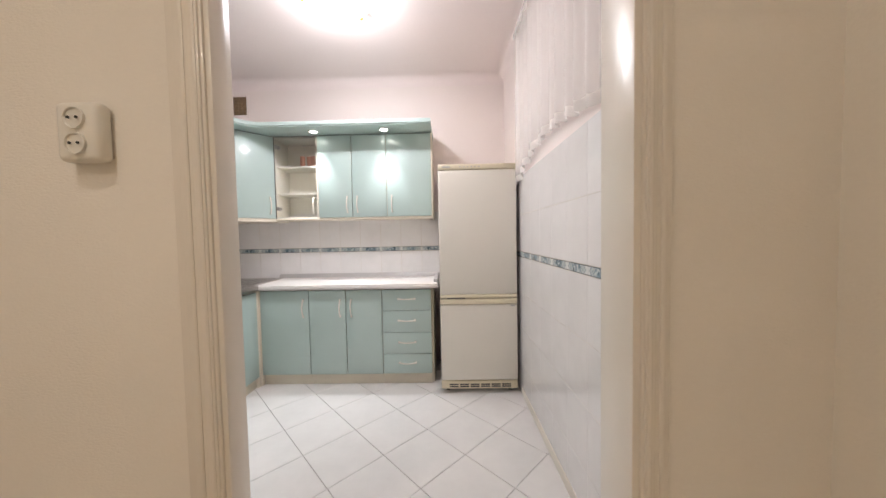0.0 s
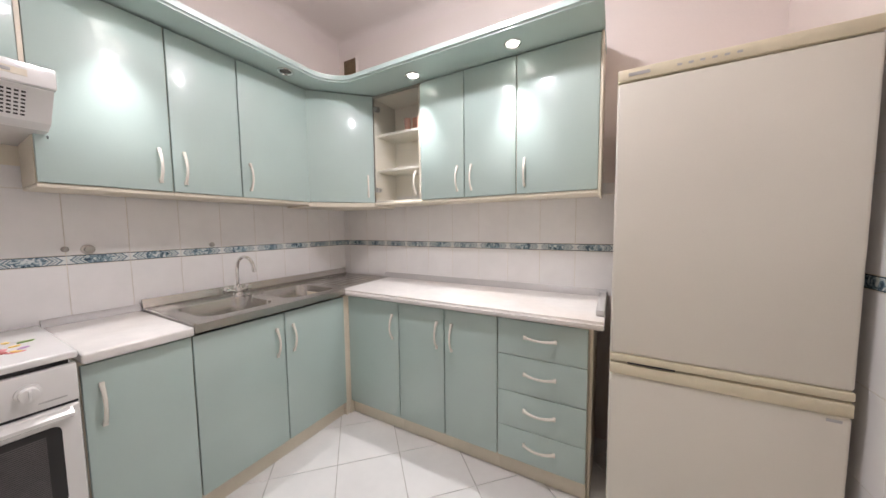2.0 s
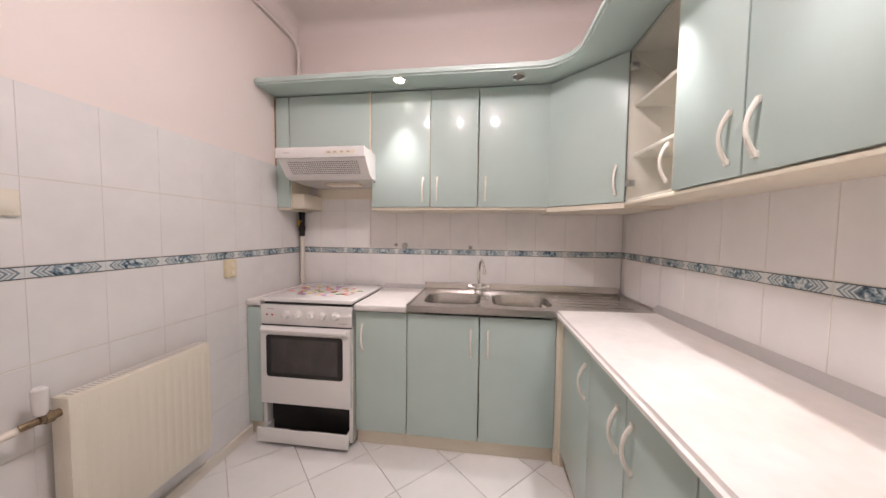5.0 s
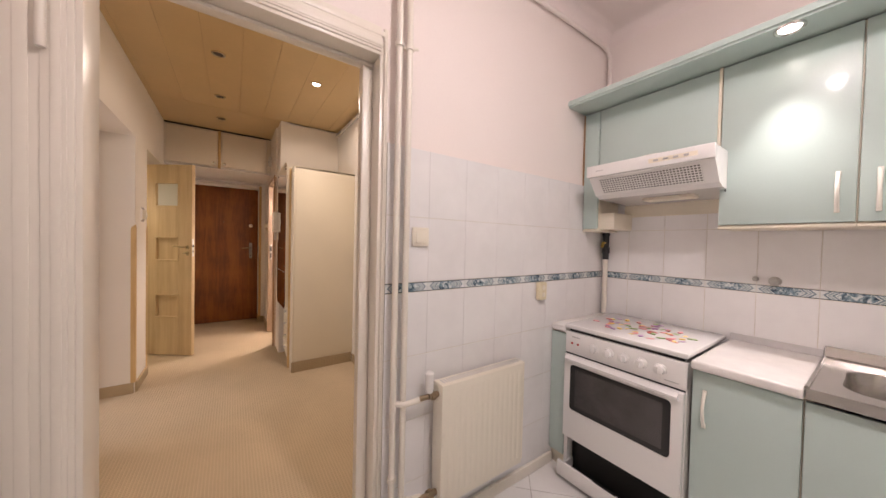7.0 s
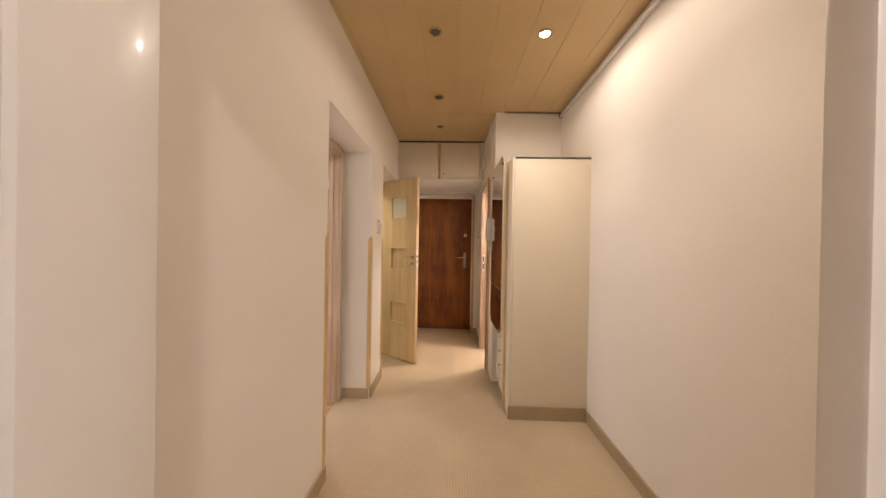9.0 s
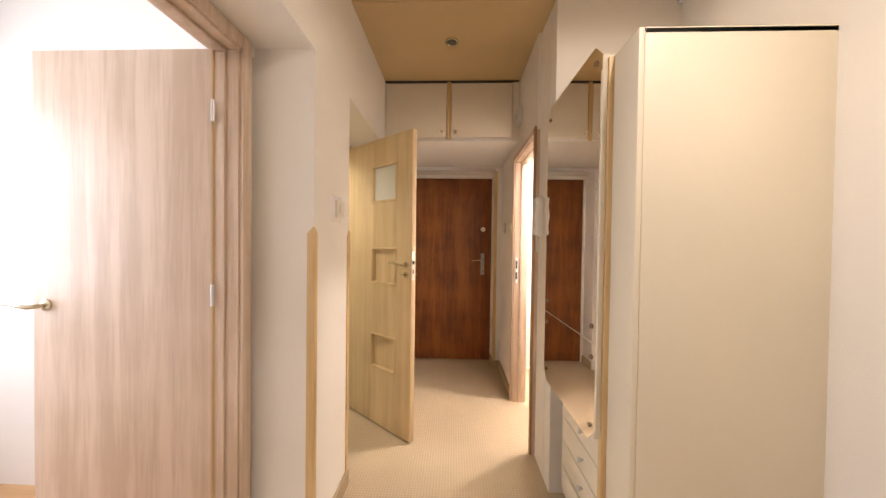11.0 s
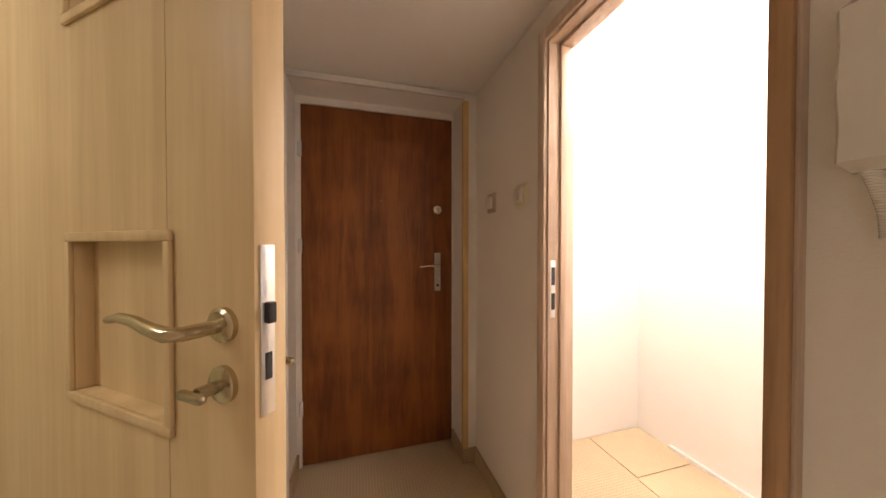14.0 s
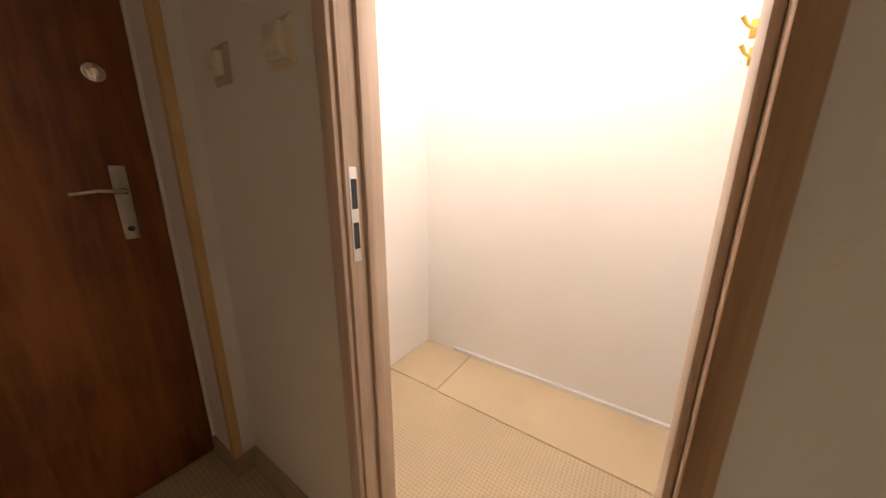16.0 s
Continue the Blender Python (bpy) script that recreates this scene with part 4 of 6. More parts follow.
# local front is -y: turn 180 faces +y, 90 faces +x, -90 faces -x
rocker_switch((-0.432, KS + 0.010, 1.308), 180, "cream wall switch on kitchen tiles")
rocker_switch((HE, -1.827, 1.474), -90, "cream wall switch on a clear plastic plate", plate="plate")
rocker_switch((CW, -3.42, 1.482), 90, "yellowed wall switch on a beige plate", plate="beige_plate", size=0.06)
rocker_switch((CW, -3.12, 1.474), 90, "yellowed blank wall plate by the closet frame", plate="yplastic", size=0.07)


def tile_socket():
    top = thing("wall_socket", (-1.222, KS + 0.010, 1.028), "yellowed surface socket under the tile border", "socket", turn=180)
    part("housing", boxed(-0.032, 0.032, -0.03, 0, -0.05, 0.05, bevel=0.008, seg=3), M["yplastic"], top)
    for z in (-0.02, 0.02):
        bm = bmesh.new()
        lathe(bm, [(0.013, -0.03), (0.013, -0.033), (0.011, -0.033)], centre=(0, 0, z), axis=1, seg=16)
        part("outlet", bm, M["cream"], top)


tile_socket()


def intercom():
    top = thing("entry_phone", (CW - 0.018, -2.197, 1.485), "white plastic wall entry phone with a curled cord", "entry phone", turn=90)
    part("base", boxed(-0.034, 0.034, -0.016, 0, -0.108, 0.108, bevel=0.006, seg=3), M["phone"], top)
    bm = bmesh.new()
    rows = []
    for k in range(17):
        s = k / 16
        z = -0.12 + 0.238 * s
        end = min(1.0, math.sqrt(max(0.0, 1 - (1 - min(s, 1 - s) / 0.09) ** 2)) if min(s, 1 - s) < 0.09 else 1.0)
        w, d = 0.040 * (0.72 + 0.28 * end), -0.030 - 0.018 * end - 0.006 * math.cos((s - 0.5) * 6.28) ** 2
        rows.append([bm.verts.new((x * w, y, z)) for x, y in ((-1, -0.014), (-1, d * 0.62), (-0.93, d * 0.85), (-0.78, d), (0.78, d), (0.93, d * 0.85), (1, d * 0.62), (1, -0.014))])
    for r0, r1 in zip(rows, rows[1:]):
        for k in range(8):
            bm.faces.new((r0[k], r0[(k + 1) % 8], r1[(k + 1) % 8], r1[k]))
    bm.faces.new(rows[0])
    bm.faces.new(rows[-1][::-1])
    part("handset", bm, M["phone"], top)
    bm = bmesh.new()
    tube(bm, [(-0.012 + 0.018 * math.sin(k / 150 * 1.6) + 0.0075 * math.cos(k * 1.05), -0.026 + 0.0075 * math.sin(k * 1.05), -0.118 - 0.092 * k / 150) for k in [q / 3 for q in range(451)]], 0.0024, 6)
    part("cord", bm, M["phone"], top, "curled cream cord")
    bm = bmesh.new()
    tube(bm, [(-0.004, -0.026, -0.209), (0.012, -0.02, -0.207), (0.018, -0.012, -0.18), (0.014, -0.008, -0.108)], 0.0028, 8)
    part("cord_return", bm, M["phone"], top, "straight end of the cord")


intercom()


def door_bell():
    top = thing("door_chime", (CW, -2.74, 2.30), "small white door chime box high on the wall", "chime", turn=90)
    part("housing", boxed(-0.035, 0.035, -0.035, 0, -0.06, 0.06, bevel=0.006), M["plastic"], top)
    part("button", boxed(-0.012, 0.012, -0.04, -0.034, -0.02, 0.01, bevel=0.002), M["enamel"], top)


door_bell()
bm = bmesh.new()
tube(bm, [(CE - 0.025, -2.97, 0.0), (CE - 0.025, -2.97, 2.02), (CE - 0.022, -2.95, 2.06), (CE - 0.012, -2.86, 2.065)], 0.02)
for z in (1.35, 0.12):
    tube(bm, [(CE - 0.025, -2.97, z - 0.012), (CE - 0.025, -2.97, z + 0.012)], 0.026)
solo("corridor_pipe", bm, M["gloss"], "cream painted heating pipe by the front door", "pipe")
for hy, hz in ((-2.18, 1.70), (-2.17, 1.61)):
    bm = bmesh.new()
    tube(bm, [(-1.405, hy, hz), (-1.375, hy - 0.01, hz - 0.008), (-1.35, hy - 0.03, hz), (-1.34, hy - 0.045, hz + 0.025)], [0.006, 0.005, 0.005, 0.008])
    box(bm, -1.405, -1.40, hy - 0.012, hy + 0.012, hz - 0.03, hz + 0.03, 0.002)
    solo("coat_hook", bm, M["gold"], "small brass-yellow coat hook in the closet", "hook", "closet hooks")
top = thing("closet_lamp", (-0.85, -2.75, 2.6), "bare bulb in a white holder on the closet ceiling", "lamp")
bm = lathe(bmesh.new(), [(0.04, 0.0), (0.04, -0.03), (0.022, -0.04), (0.022, -0.08)])
part("holder", bm, M["plastic"], top)
bm = lathe(bmesh.new(), [(0.013, -0.08), (0.03, -0.105), (0.035, -0.13), (0.026, -0.155), (0.008, -0.166)])
part("bulb", bm, M["lamp_on"], top, "glowing bulb")


# ---- bathroom things seen through its door ----
def toilet():
    top = thing("toilet", (2.10, -3.51, 0), "white porcelain toilet with close-coupled cistern and closed lid", "toilet")
    part("cistern", boxed(-0.19, 0.19, 0.01, 0.17, 0.42, 0.78, bevel=0.03, seg=3), M["porcelain"], top)
    part("cistern_lid", boxed(-0.20, 0.20, 0.0, 0.18, 0.78, 0.815, bevel=0.012, seg=3), M["porcelain"], top)
    bm = lathe(bmesh.new(), [(0.022, 0.815), (0.022, 0.823), (0.015, 0.826)], centre=(0, 0.09, 0))
    part("flush_button", bm, M["chrome"], top)

    def oval(s, z, grow=0.0):
        return [((0.175 + grow) * s * math.cos(a), 0.40 + (0.235 + grow) * s * math.sin(a), z) for a in [2 * math.pi * k / 28 for k in range(28)]]
    bm = bmesh.new()
    rings = [[bm.verts.new(p) for p in oval(s, z)] for s, z in ((0.62, 0.0), (0.58, 0.10), (0.70, 0.24), (0.92, 0.34), (1.0, 0.40))]
    for r0, r1 in zip(rings, rings[1:]):
        for k in range(28):
            bm.faces.new((r0[k], r0[(k + 1) % 28], r1[(k + 1) % 28], r1[k]))
    bm.faces.new(rings[0][::-1])
    bm.faces.new(rings[-1])
    part("bowl", bm, M["porcelain"], top)
    bm = bmesh.new()
    rings = [[bm.verts.new(p) for p in oval(s, z, 0.012)] for s, z in ((0.98, 0.402), (1.0, 0.410), (1.0, 0.428), (0.93, 0.440))]
    for r0, r1 in zip(rings, rings[1:]):
        for k in range(28):
            bm.faces.new((r0[k], r0[(k + 1) % 28], r1[(k + 1) % 28], r1[k]))
    bm.faces.new(rings[0][::-1])
    bm.faces.new(rings[-1])
    part("seat_lid", bm, M["porcelain"], top)


toilet()
top = thing("bath_mirror", (2.35, -3.52, 1.17), "frameless bathroom mirror above a glass shelf", "mirror")
part("plate", boxed(-0.50, 0.50, 0, 0.006, 0.03, 0.96), M["mirror"], top, "silvered glass", smooth=False)
top = thing("glass_shelf", (2.35, -3.52, 1.16), "clear glass shelf on two metal clips", "shelf")
part("plate", boxed(-0.50, 0.50, 0.007, 0.075, 0, 0.006), M["glass"], top)
for x in (-0.2, 0.2):
    part("clip", boxed(x - 0.02, x + 0.02, 0.0, 0.05, -0.008, 0.014, bevel=0.003), M["chrome"], top)
top = thing("vent_grille", (2.22, -3.52, 2.47), "white slotted bathroom vent grille", "vent")
part("backing", boxed(-0.07, 0.07, 0, 0.004, -0.09, 0.09), M["darkgap"], top)
bm = bmesh.new()
for a in ((-0.08, -0.065, 0.0, 0.012, -0.1, 0.1), (0.065, 0.08, 0.0, 0.012, -0.1, 0.1), (-0.065, 0.065, 0.0, 0.012, -0.1, -0.088), (-0.065, 0.065, 0.0, 0.012, 0.088, 0.1), (-0.008, 0.008, 0.0, 0.012, -0.088, 0.088)):
    box(bm, *a)
part("frame", bm, M["plastic"], top)
for k in range(9):
    part("slat", boxed(-0.065, 0.065, 0.003, 0.011, -0.082 + k * 0.019, -0.073 + k * 0.019), M["plastic"], top)
top = thing("shower_rail", (3.0, -3.16, 1.45), "slim chrome shower rail with white brackets", "shower rail")
bm = tube(bmesh.new(), [(-0.04, 0, 0.02), (-0.04, 0, 0.55)], 0.010)
part("rail", bm, M["chrome"], top)
for z in (0.03, 0.54):
    part("bracket", boxed(-0.055, 0.0, -0.02, 0.02, z - 0.025, z + 0.025, bevel=0.006), M["plastic"], top)
part("soap_tray", boxed(-0.12, -0.045, -0.05, 0.05, 0.14, 0.155, bevel=0.006), M["chrome"], top)
top = thing("tube_lamp", (1.75, -2.2, ZH), "lit slim tube lamp on the bathroom ceiling", "lamp")
part("housing", boxed(-0.32, 0.32, -0.035, 0.035, -0.05, 0.0, bevel=0.006), M["plastic"], top)
bm = bmesh.new()
tube(bm, [(-0.30, 0, -0.065), (0.30, 0, -0.065)], 0.014)
part("tube", bm, M["tube"], top, "glowing tube")


# ---- kitchen fittings ----
def door_front(parent, x0, x1, z0, z1, handle, hz, base=True, name="door"):
    """A mint front on the plane y = 0, with a bowed handle; handle is 'l', 'r' or ''."""
    d = part(name, boxed(x0 + 0.0028, x1 - 0.0028, -0.018, 0.0, z0, z1, bevel=0.003), M["mint"], parent)
    if handle:
        hx = x0 + 0.045 if handle == "l" else x1 - 0.045
        bm = arc_handle(bmesh.new(), 0.135, 0.024, 0.0058)
        bmesh.ops.transform(bm, matrix=pose(hx, -0.018, hz), verts=bm.verts)
        part("handle", bm, M["handle"], d, "white bowed handle")
    return d


def base_cabinet(at, turn, w, fronts, label, depth=0.48, drawers=0, group="mint base cabinets", plinth=True):
    top = thing("base_cabinet", at, label, "cabinet", group, turn)
    body = bmesh.new()
    box(body, 0.0, 0.016, 0.002, depth, 0.085, 0.793)
    box(body, w - 0.016, w, 0.002, depth, 0.085, 0.793)
    box(body, 0.016, w - 0.016, 0.002, depth, 0.085, 0.10)
    box(body, 0.016, w - 0.016, depth - 0.005, depth, 0.10, 0.70)
    part("body", body, M["cream"], top)
    part("plinth", boxed(0.0, w, 0.012, 0.028, 0.0, 0.084, bevel=0.002), M["cream"], top, "cream plinth board")
    if drawers:
        zs = [0.092, 0.255, 0.432, 0.612, 0.785]
        for a, b in zip(zs, zs[1:]):
            d = part("drawer", boxed(0.002, w - 0.002, -0.018, 0.0, a + 0.0015, b - 0.0015, bevel=0.003), M["mint"], top)
            bm = arc_handle(bmesh.new(), 0.135, 0.024, 0.0058, False)
            bmesh.ops.transform(bm, matrix=pose(w / 2, -0.018, (a + b) / 2 + 0.01), verts=bm.verts)
            part("handle", bm, M["handle"], d, "white bowed handle")
    for x0, x1, h in fronts:
        door_front(top, x0, x1, 0.092, 0.785, h, 0.64)
    return top


FX, FY = -1.375, 2.585                            # base fronts of the two runs
base_cabinet((FX + 0.01, KS + 0.01, 0), 90, 0.10, [(0, 0.10, "")], "narrow mint filler cabinet beside the cooker")
base_cabinet((FX, 1.435, 0), 90, 0.302, [(0, 0.302, "l")], "mint base cabinet with one door beside the cooker")
base_cabinet((FX, 1.737, 0), 90, 0.80, [(0, 0.40, "r"), (0.40, 0.80, "l")], "mint sink cabinet with two doors")
base_cabinet((-1.352, FY, 0), 0, 0.403, [(0.0, 0.403, "r")], "mint corner base cabinet with one door")
base_cabinet((-0.949, FY, 0), 0, 0.60, [(0, 0.303, "r"), (0.303, 0.60, "l")], "mint base cabinet with two doors")
base_cabinet((-0.349, FY, 0), 0, 0.40, [], "mint drawer cabinet with four drawers", drawers=4)
bm = bmesh.new()
box(bm, FX - 0.018, FX + 0.012, 2.538, 2.575, 0.0, 0.79, 0.003)
box(bm, FX - 0.012, FX + 0.022, 2.565, 2.60, 0.0, 0.79, 0.003)
solo("corner_post", bm, M["cream"], "cream corner post between the two cabinet runs", "post")
# dark recess side of the drawer unit
solo("end_panel", boxed(0.052, 0.066, FY + 0.03, KN - 0.05, 0.0, 0.79, bevel=0.002), M["cream"], "cream end panel beside the fridge", "panel")


def worktops():
    CT0, CT1 = 0.795, 0.832
    bm = prism(bmesh.new(), [(-1.385, FY - 0.052), (0.105, FY - 0.052), (0.105, KN - 0.012), (-1.415, KN - 0.012)], CT0, CT1)
    bmesh.ops.bevel(bm, geom=[e for e in bm.edges if all(abs(v.co.y - (FY - 0.052)) < 1e-4 for v in e.verts) and abs(e.verts[0].co.z - e.verts[1].co.z) < 1e-4], offset=0.012, segments=4, affect="EDGES")
    a = solo("worktop", bm, M["worktop"], "pale marbled laminate worktop with a rounded front edge", "worktop")
    part("end_band", boxed(0.1052, 0.1065, FY - 0.05, KN - 0.014, CT0 + 0.002, CT1 - 0.002), M["strip"], a, "grey end band")
    bm = boxed(KW + 0.012, FX + 0.045, 1.437, 1.738, CT0, CT1, bevel=0.009, seg=3)
    solo("worktop", bm, M["worktop"], "short pale worktop between cooker and sink", "worktop")
    bm = boxed(KW + 0.012, FX + 0.035, KS + 0.012, 0.866, CT0, CT1, bevel=0.009, seg=3)
    solo("worktop", bm, M["worktop"], "narrow worktop strip beside the cooker", "worktop")
    # upstand and end lip
    bm = bmesh.new()
    prism(bm, [(KN - 0.012, CT1), (KN - 0.034, CT1), (KN - 0.030, CT1 + 0.012), (KN - 0.012, CT1 + 0.038)], -1.45, 0.105, 0)
    solo("upstand", bm, M["strip"], "grey sealing strip along the back of the worktop", "trim")
    bm = boxed(0.072, 0.106, 2.62, KN - 0.036, CT1, CT1 + 0.028, bevel=0.006)
    solo("worktop_end_lip", bm, M["strip"], "grey raised end strip of the worktop beside the fridge", "trim")
    bm = bmesh.new()
    prism(bm, [(KW + 0.012, CT1), (KW + 0.034, CT1), (KW + 0.030, CT1 + 0.012), (KW + 0.012, CT1 + 0.03)], 1.437, 1.735, 1)
    solo("upstand", bm, M["strip"], "grey sealing strip behind the short worktop", "trim")


worktops()


def rounded(x0, x1, y0, y1, r, n=6):
    pts = []
    for cx, cy, a0 in ((x1 - r, y1 - r, 0), (x0 + r, y1 - r, 90), (x0 + r, y0 + r, 180), (x1 - r, y0 + r, 270)):
        for k in range(n + 1):
            a = radians(a0 + 90 * k / n)
            pts.append((cx + r * math.cos(a), cy + r * math.sin(a)))
    return pts


def sink():
    """Steel sink top with two bowls and a drainer reaching into the corner."""
    top = thing("kitchen_sink", (FX + 0.04, 1.737, 0.80), "brushed steel sink with two bowls and a corner drainer", "sink")
    x0, x1, y0, y1, zt = -0.545, 0.0, 0.004, 1.30, 0.038
    bowls = [(-0.40, -0.075, 0.07, 0.40), (-0.40, -0.075, 0.47, 0.80)]
    bm = bmesh.new()
    outer = [bm.verts.new((x, y, zt)) for x, y in ((x1, y0), (x1, 0.795), (-0.045, 0.81), (-0.075, y1), (x0, y1), (x0, y0))]
    edges = [bm.edges.new((outer[k], outer[(k + 1) % len(outer)])) for k in range(len(outer))]
    rims = []
    for b in bowls:
        ring = [bm.verts.new((x, y, zt)) for x, y in rounded(*b, 0.075)]
        edges += [bm.edges.new((ring[k], ring[(k + 1) % len(ring)])) for k in range(len(ring))]
        rims.append(ring)
    bmesh.ops.triangle_fill(bm, edges=edges, use_beauty=True)
    low = [bm.verts.new((v.co.x, v.co.y, zt - 0.036)) for v in outer]
    for k in range(len(outer)):
        bm.faces.new((outer[k], low[k], low[(k + 1) % len(outer)], outer[(k + 1) % len(outer)]))
    part("top_plate", bm, M["steel"], top, smooth=False)
    for b in bowls:
        bm = bmesh.new()
        rings = []
        cx, cy = (b[0] + b[1]) / 2, (b[2] + b[3]) / 2
        for s, z in ((1.0, zt), (0.985, zt - 0.006), (0.95, zt - 0.09), (0.86, zt - 0.145), (0.2, zt - 0.152)):
            rings.append([bm.verts.new((cx + (x - cx) * s, cy + (y - cy) * s, z)) for x, y in rounded(*b, 0.075)])
        for r0, r1 in zip(rings, rings[1:]):
            for k in range(len(r0)):
                bm.faces.new((r0[k], r0[(k + 1) % len(r0)], r1[(k + 1) % len(r0)], r1[k]))
        bm.faces.new(rings[-1])
        bowl = part("bowl", bm, M["steel"], top)
        bm = lathe(bmesh.new(), [(0.03, zt - 0.151), (0.03, zt - 0.148), (0.02, zt - 0.147)], centre=(cx, cy, 0))
        part("drain", bm, M["chrome"], bowl)
    # raised back and rims
    bm = prism(bmesh.new(), [(x0, zt), (x0 + 0.035, zt), (x0 + 0.02, zt + 0.006), (x0 + 0.008, zt + 0.045), (x0, zt + 0.045)], y0, y1, 1)
    part("back_edge", bm, M["steel"], top)
    bm = bmesh.new()
    tube(bm, [(x1 - 0.003, y0 + 0.002, zt + 0.001), (x0 + 0.02, y0 + 0.002, zt + 0.001)], 0.006)
    part("side_rim", bm, M["steel"], top)
    for k in range(5):
        bm = bmesh.new()
        box(bm, -0.42 + 0.07 * k, -0.405 + 0.07 * k, 0.86, 1.22, zt - 0.002, zt + 0.003, 0.002)
        part("drainer_rib", bm, M["steel"], top)


sink()


def tap():
    top = thing("mixer_tap", (-1.765, 2.125, 0.838), "chrome mixer tap with a swan neck and two cross handles", "tap")
    bm = lathe(bmesh.new(), [(0.030, 0.0), (0.028, 0.012), (0.020, 0.02), (0.020, 0.05), (0.014, 0.06)])
    part("body", bm, M["chrome"], top)
    bm = bmesh.new()
    pts = [(0, 0, 0.05)] + [(0.0, 0.0, 0.14)]
    for k in range(1, 11):
        a = radians(180 - 19 * k)
        pts.append((0.055 + 0.055 * math.cos(a), 0.035 * k / 10, 0.17 + 0.055 * math.sin(a)))
    tube(bm, pts, 0.0085, 12)
    tube(bm, [Vector(pts[-1]) + Vector((0, 0, 0.004)), Vector(pts[-1]) - Vector((-0.002, 0, 0.022))], 0.012, 12)
    part("spout", bm, M["chrome"], top)
    for s in (-1, 1):
        bm = bmesh.new()
        tube(bm, [(0, s * 0.012, 0.028), (0, s * 0.05, 0.036)], 0.010)
        lathe(bm, [(0.012, s * 0.045), (0.021, s * 0.05), (0.021, s * 0.066), (0.012, s * 0.072)], centre=(0, 0, 0.036), axis=1, seg=14)
        part("handle", bm, M["chrome"], top, "faceted chrome handle")


tap()


def wall_valve(y, z, r):
    bm = bmesh.new()
    lathe(bm, [(r, 0.0), (r, 0.006), (r * 0.6, 0.010), (r * 0.6, 0.022)], centre=(KW + 0.012, y, z), axis=0, seg=18)
    return solo("wall_outlet", bm, M["worn"], "small capped pipe outlet in the tiled wall", "pipe outlet", "capped outlets")


wall_valve(1.585, 1.14, 0.022)
wall_valve(1.52, 1.145, 0.012)
wall_valve(2.06, 1.135, 0.013)


def cooker():
    top = thing("gas_cooker", (FX + 0.035, 0.872, 0.0), "white enamelled gas cooker, lid closed, oven door shut, bottom drawer ajar", "cooker", turn=90)
    w, d = 0.555, 0.52
    bm = bmesh.new()
    box(bm, 0, 0.02, 0.0, d, 0.02, 0.80)
    box(bm, w - 0.02, w, 0.0, d, 0.02, 0.80)
    box(bm, 0.02, w - 0.02, d - 0.02, d, 0.02, 0.80)
    box(bm, 0.02, w - 0.02, 0.02, d, 0.225, 0.80)
    part("body", bm, M["enamel"], top)
    part("drawer_bay", boxed(0.02, w - 0.02, 0.05, d - 0.02, 0.03, 0.222), M["dark"], top, "dark open drawer bay")
    part("control_panel", boxed(0.0, w, -0.012, 0.02, 0.695, 0.812, bevel=0.005), M["enamel"], top)
    for k, x in enumerate((0.16, 0.235, 0.31, 0.385, 0.46)):
        bm = lathe(bmesh.new(), [(0.026, -0.012), (0.026, -0.018), (0.021, -0.020), (0.0195, -0.036), (0.016, -0.038)], centre=(x, 0, 0.757), axis=1, seg=22)
        box(bm, x - 0.003, x + 0.003, -0.043, -0.034, 0.742, 0.772, 0.001)
        part("knob", bm, M["enamel"], top)
    for x in (0.04, 0.075):
        bm = lathe(bmesh.new(), [(0.006, -0.012), (0.006, -0.015)], centre=(x, 0, 0.752), axis=1, seg=12)
        part("indicator", bm, M["s_red"], top, "small red indicator")
    part("badge", boxed(0.04, 0.085, -0.0135, -0.012, 0.785, 0.790), M["strip"], top)
    part("badge", boxed(0.475, 0.53, -0.0135, -0.012, 0.715, 0.719), M["strip"], top)
    part("gap", boxed(0.004, w - 0.004, -0.008, 0.01, 0.688, 0.695), M["black"], top)
    door = part("oven_door", boxed(0.004, w - 0.004, -0.028, 0.0, 0.232, 0.688, bevel=0.006, seg=3), M["enamel"], top)
    bm = prism(bmesh.new(), rounded(0.045, w - 0.045, 0.395, 0.640, 0.018), -0.0305, -0.027, 1)
    pane = part("window", bm, M["mesh"], door, "dark oven window with dotted screen")
    for k in range(34):
        z = 0.420 + k * 0.0059
        part("screen_line", boxed(0.075, w - 0.075, -0.0312, -0.0304, z, z + 0.0033), M["ovenpane"], pane)
    bm = bmesh.new()
    prism(bm, [(-0.028, 0.652), (-0.046, 0.660), (-0.048, 0.672), (-0.028, 0.684)], 0.02, w - 0.02, 0)
    part("handle", bm, M["enamel"], door)
    drawer = part("drawer", boxed(0.0, w, -0.062, -0.046, 0.022, 0.102, bevel=0.004), M["enamel"], top)
    part("tray", boxed(0.025, w - 0.025, -0.046, 0.30, 0.03, 0.036), M["dark"], drawer)
    for x in (0.02, w - 0.028):
        part("runner", boxed(x, x + 0.008, -0.046, 0.30, 0.036, 0.085), M["enamel"], drawer)
    part("label", boxed(0.20, 0.31, -0.056, -0.05, 0.1025, 0.104), M["black"], drawer)
    # lid with stickers
    lid = part("lid", boxed(-0.004, w + 0.004, -0.016, d - 0.01, 0.828, 0.852, bevel=0.007, seg=3), M["enamel"], top)
    part("gasket", boxed(0.014, w - 0.014, 0.006, d - 0.03, 0.812, 0.828), M["black"], top)
    rnd = random.Random(4)
    keys = ["s_red", "s_green", "s_yellow", "s_violet", "s_pink"]
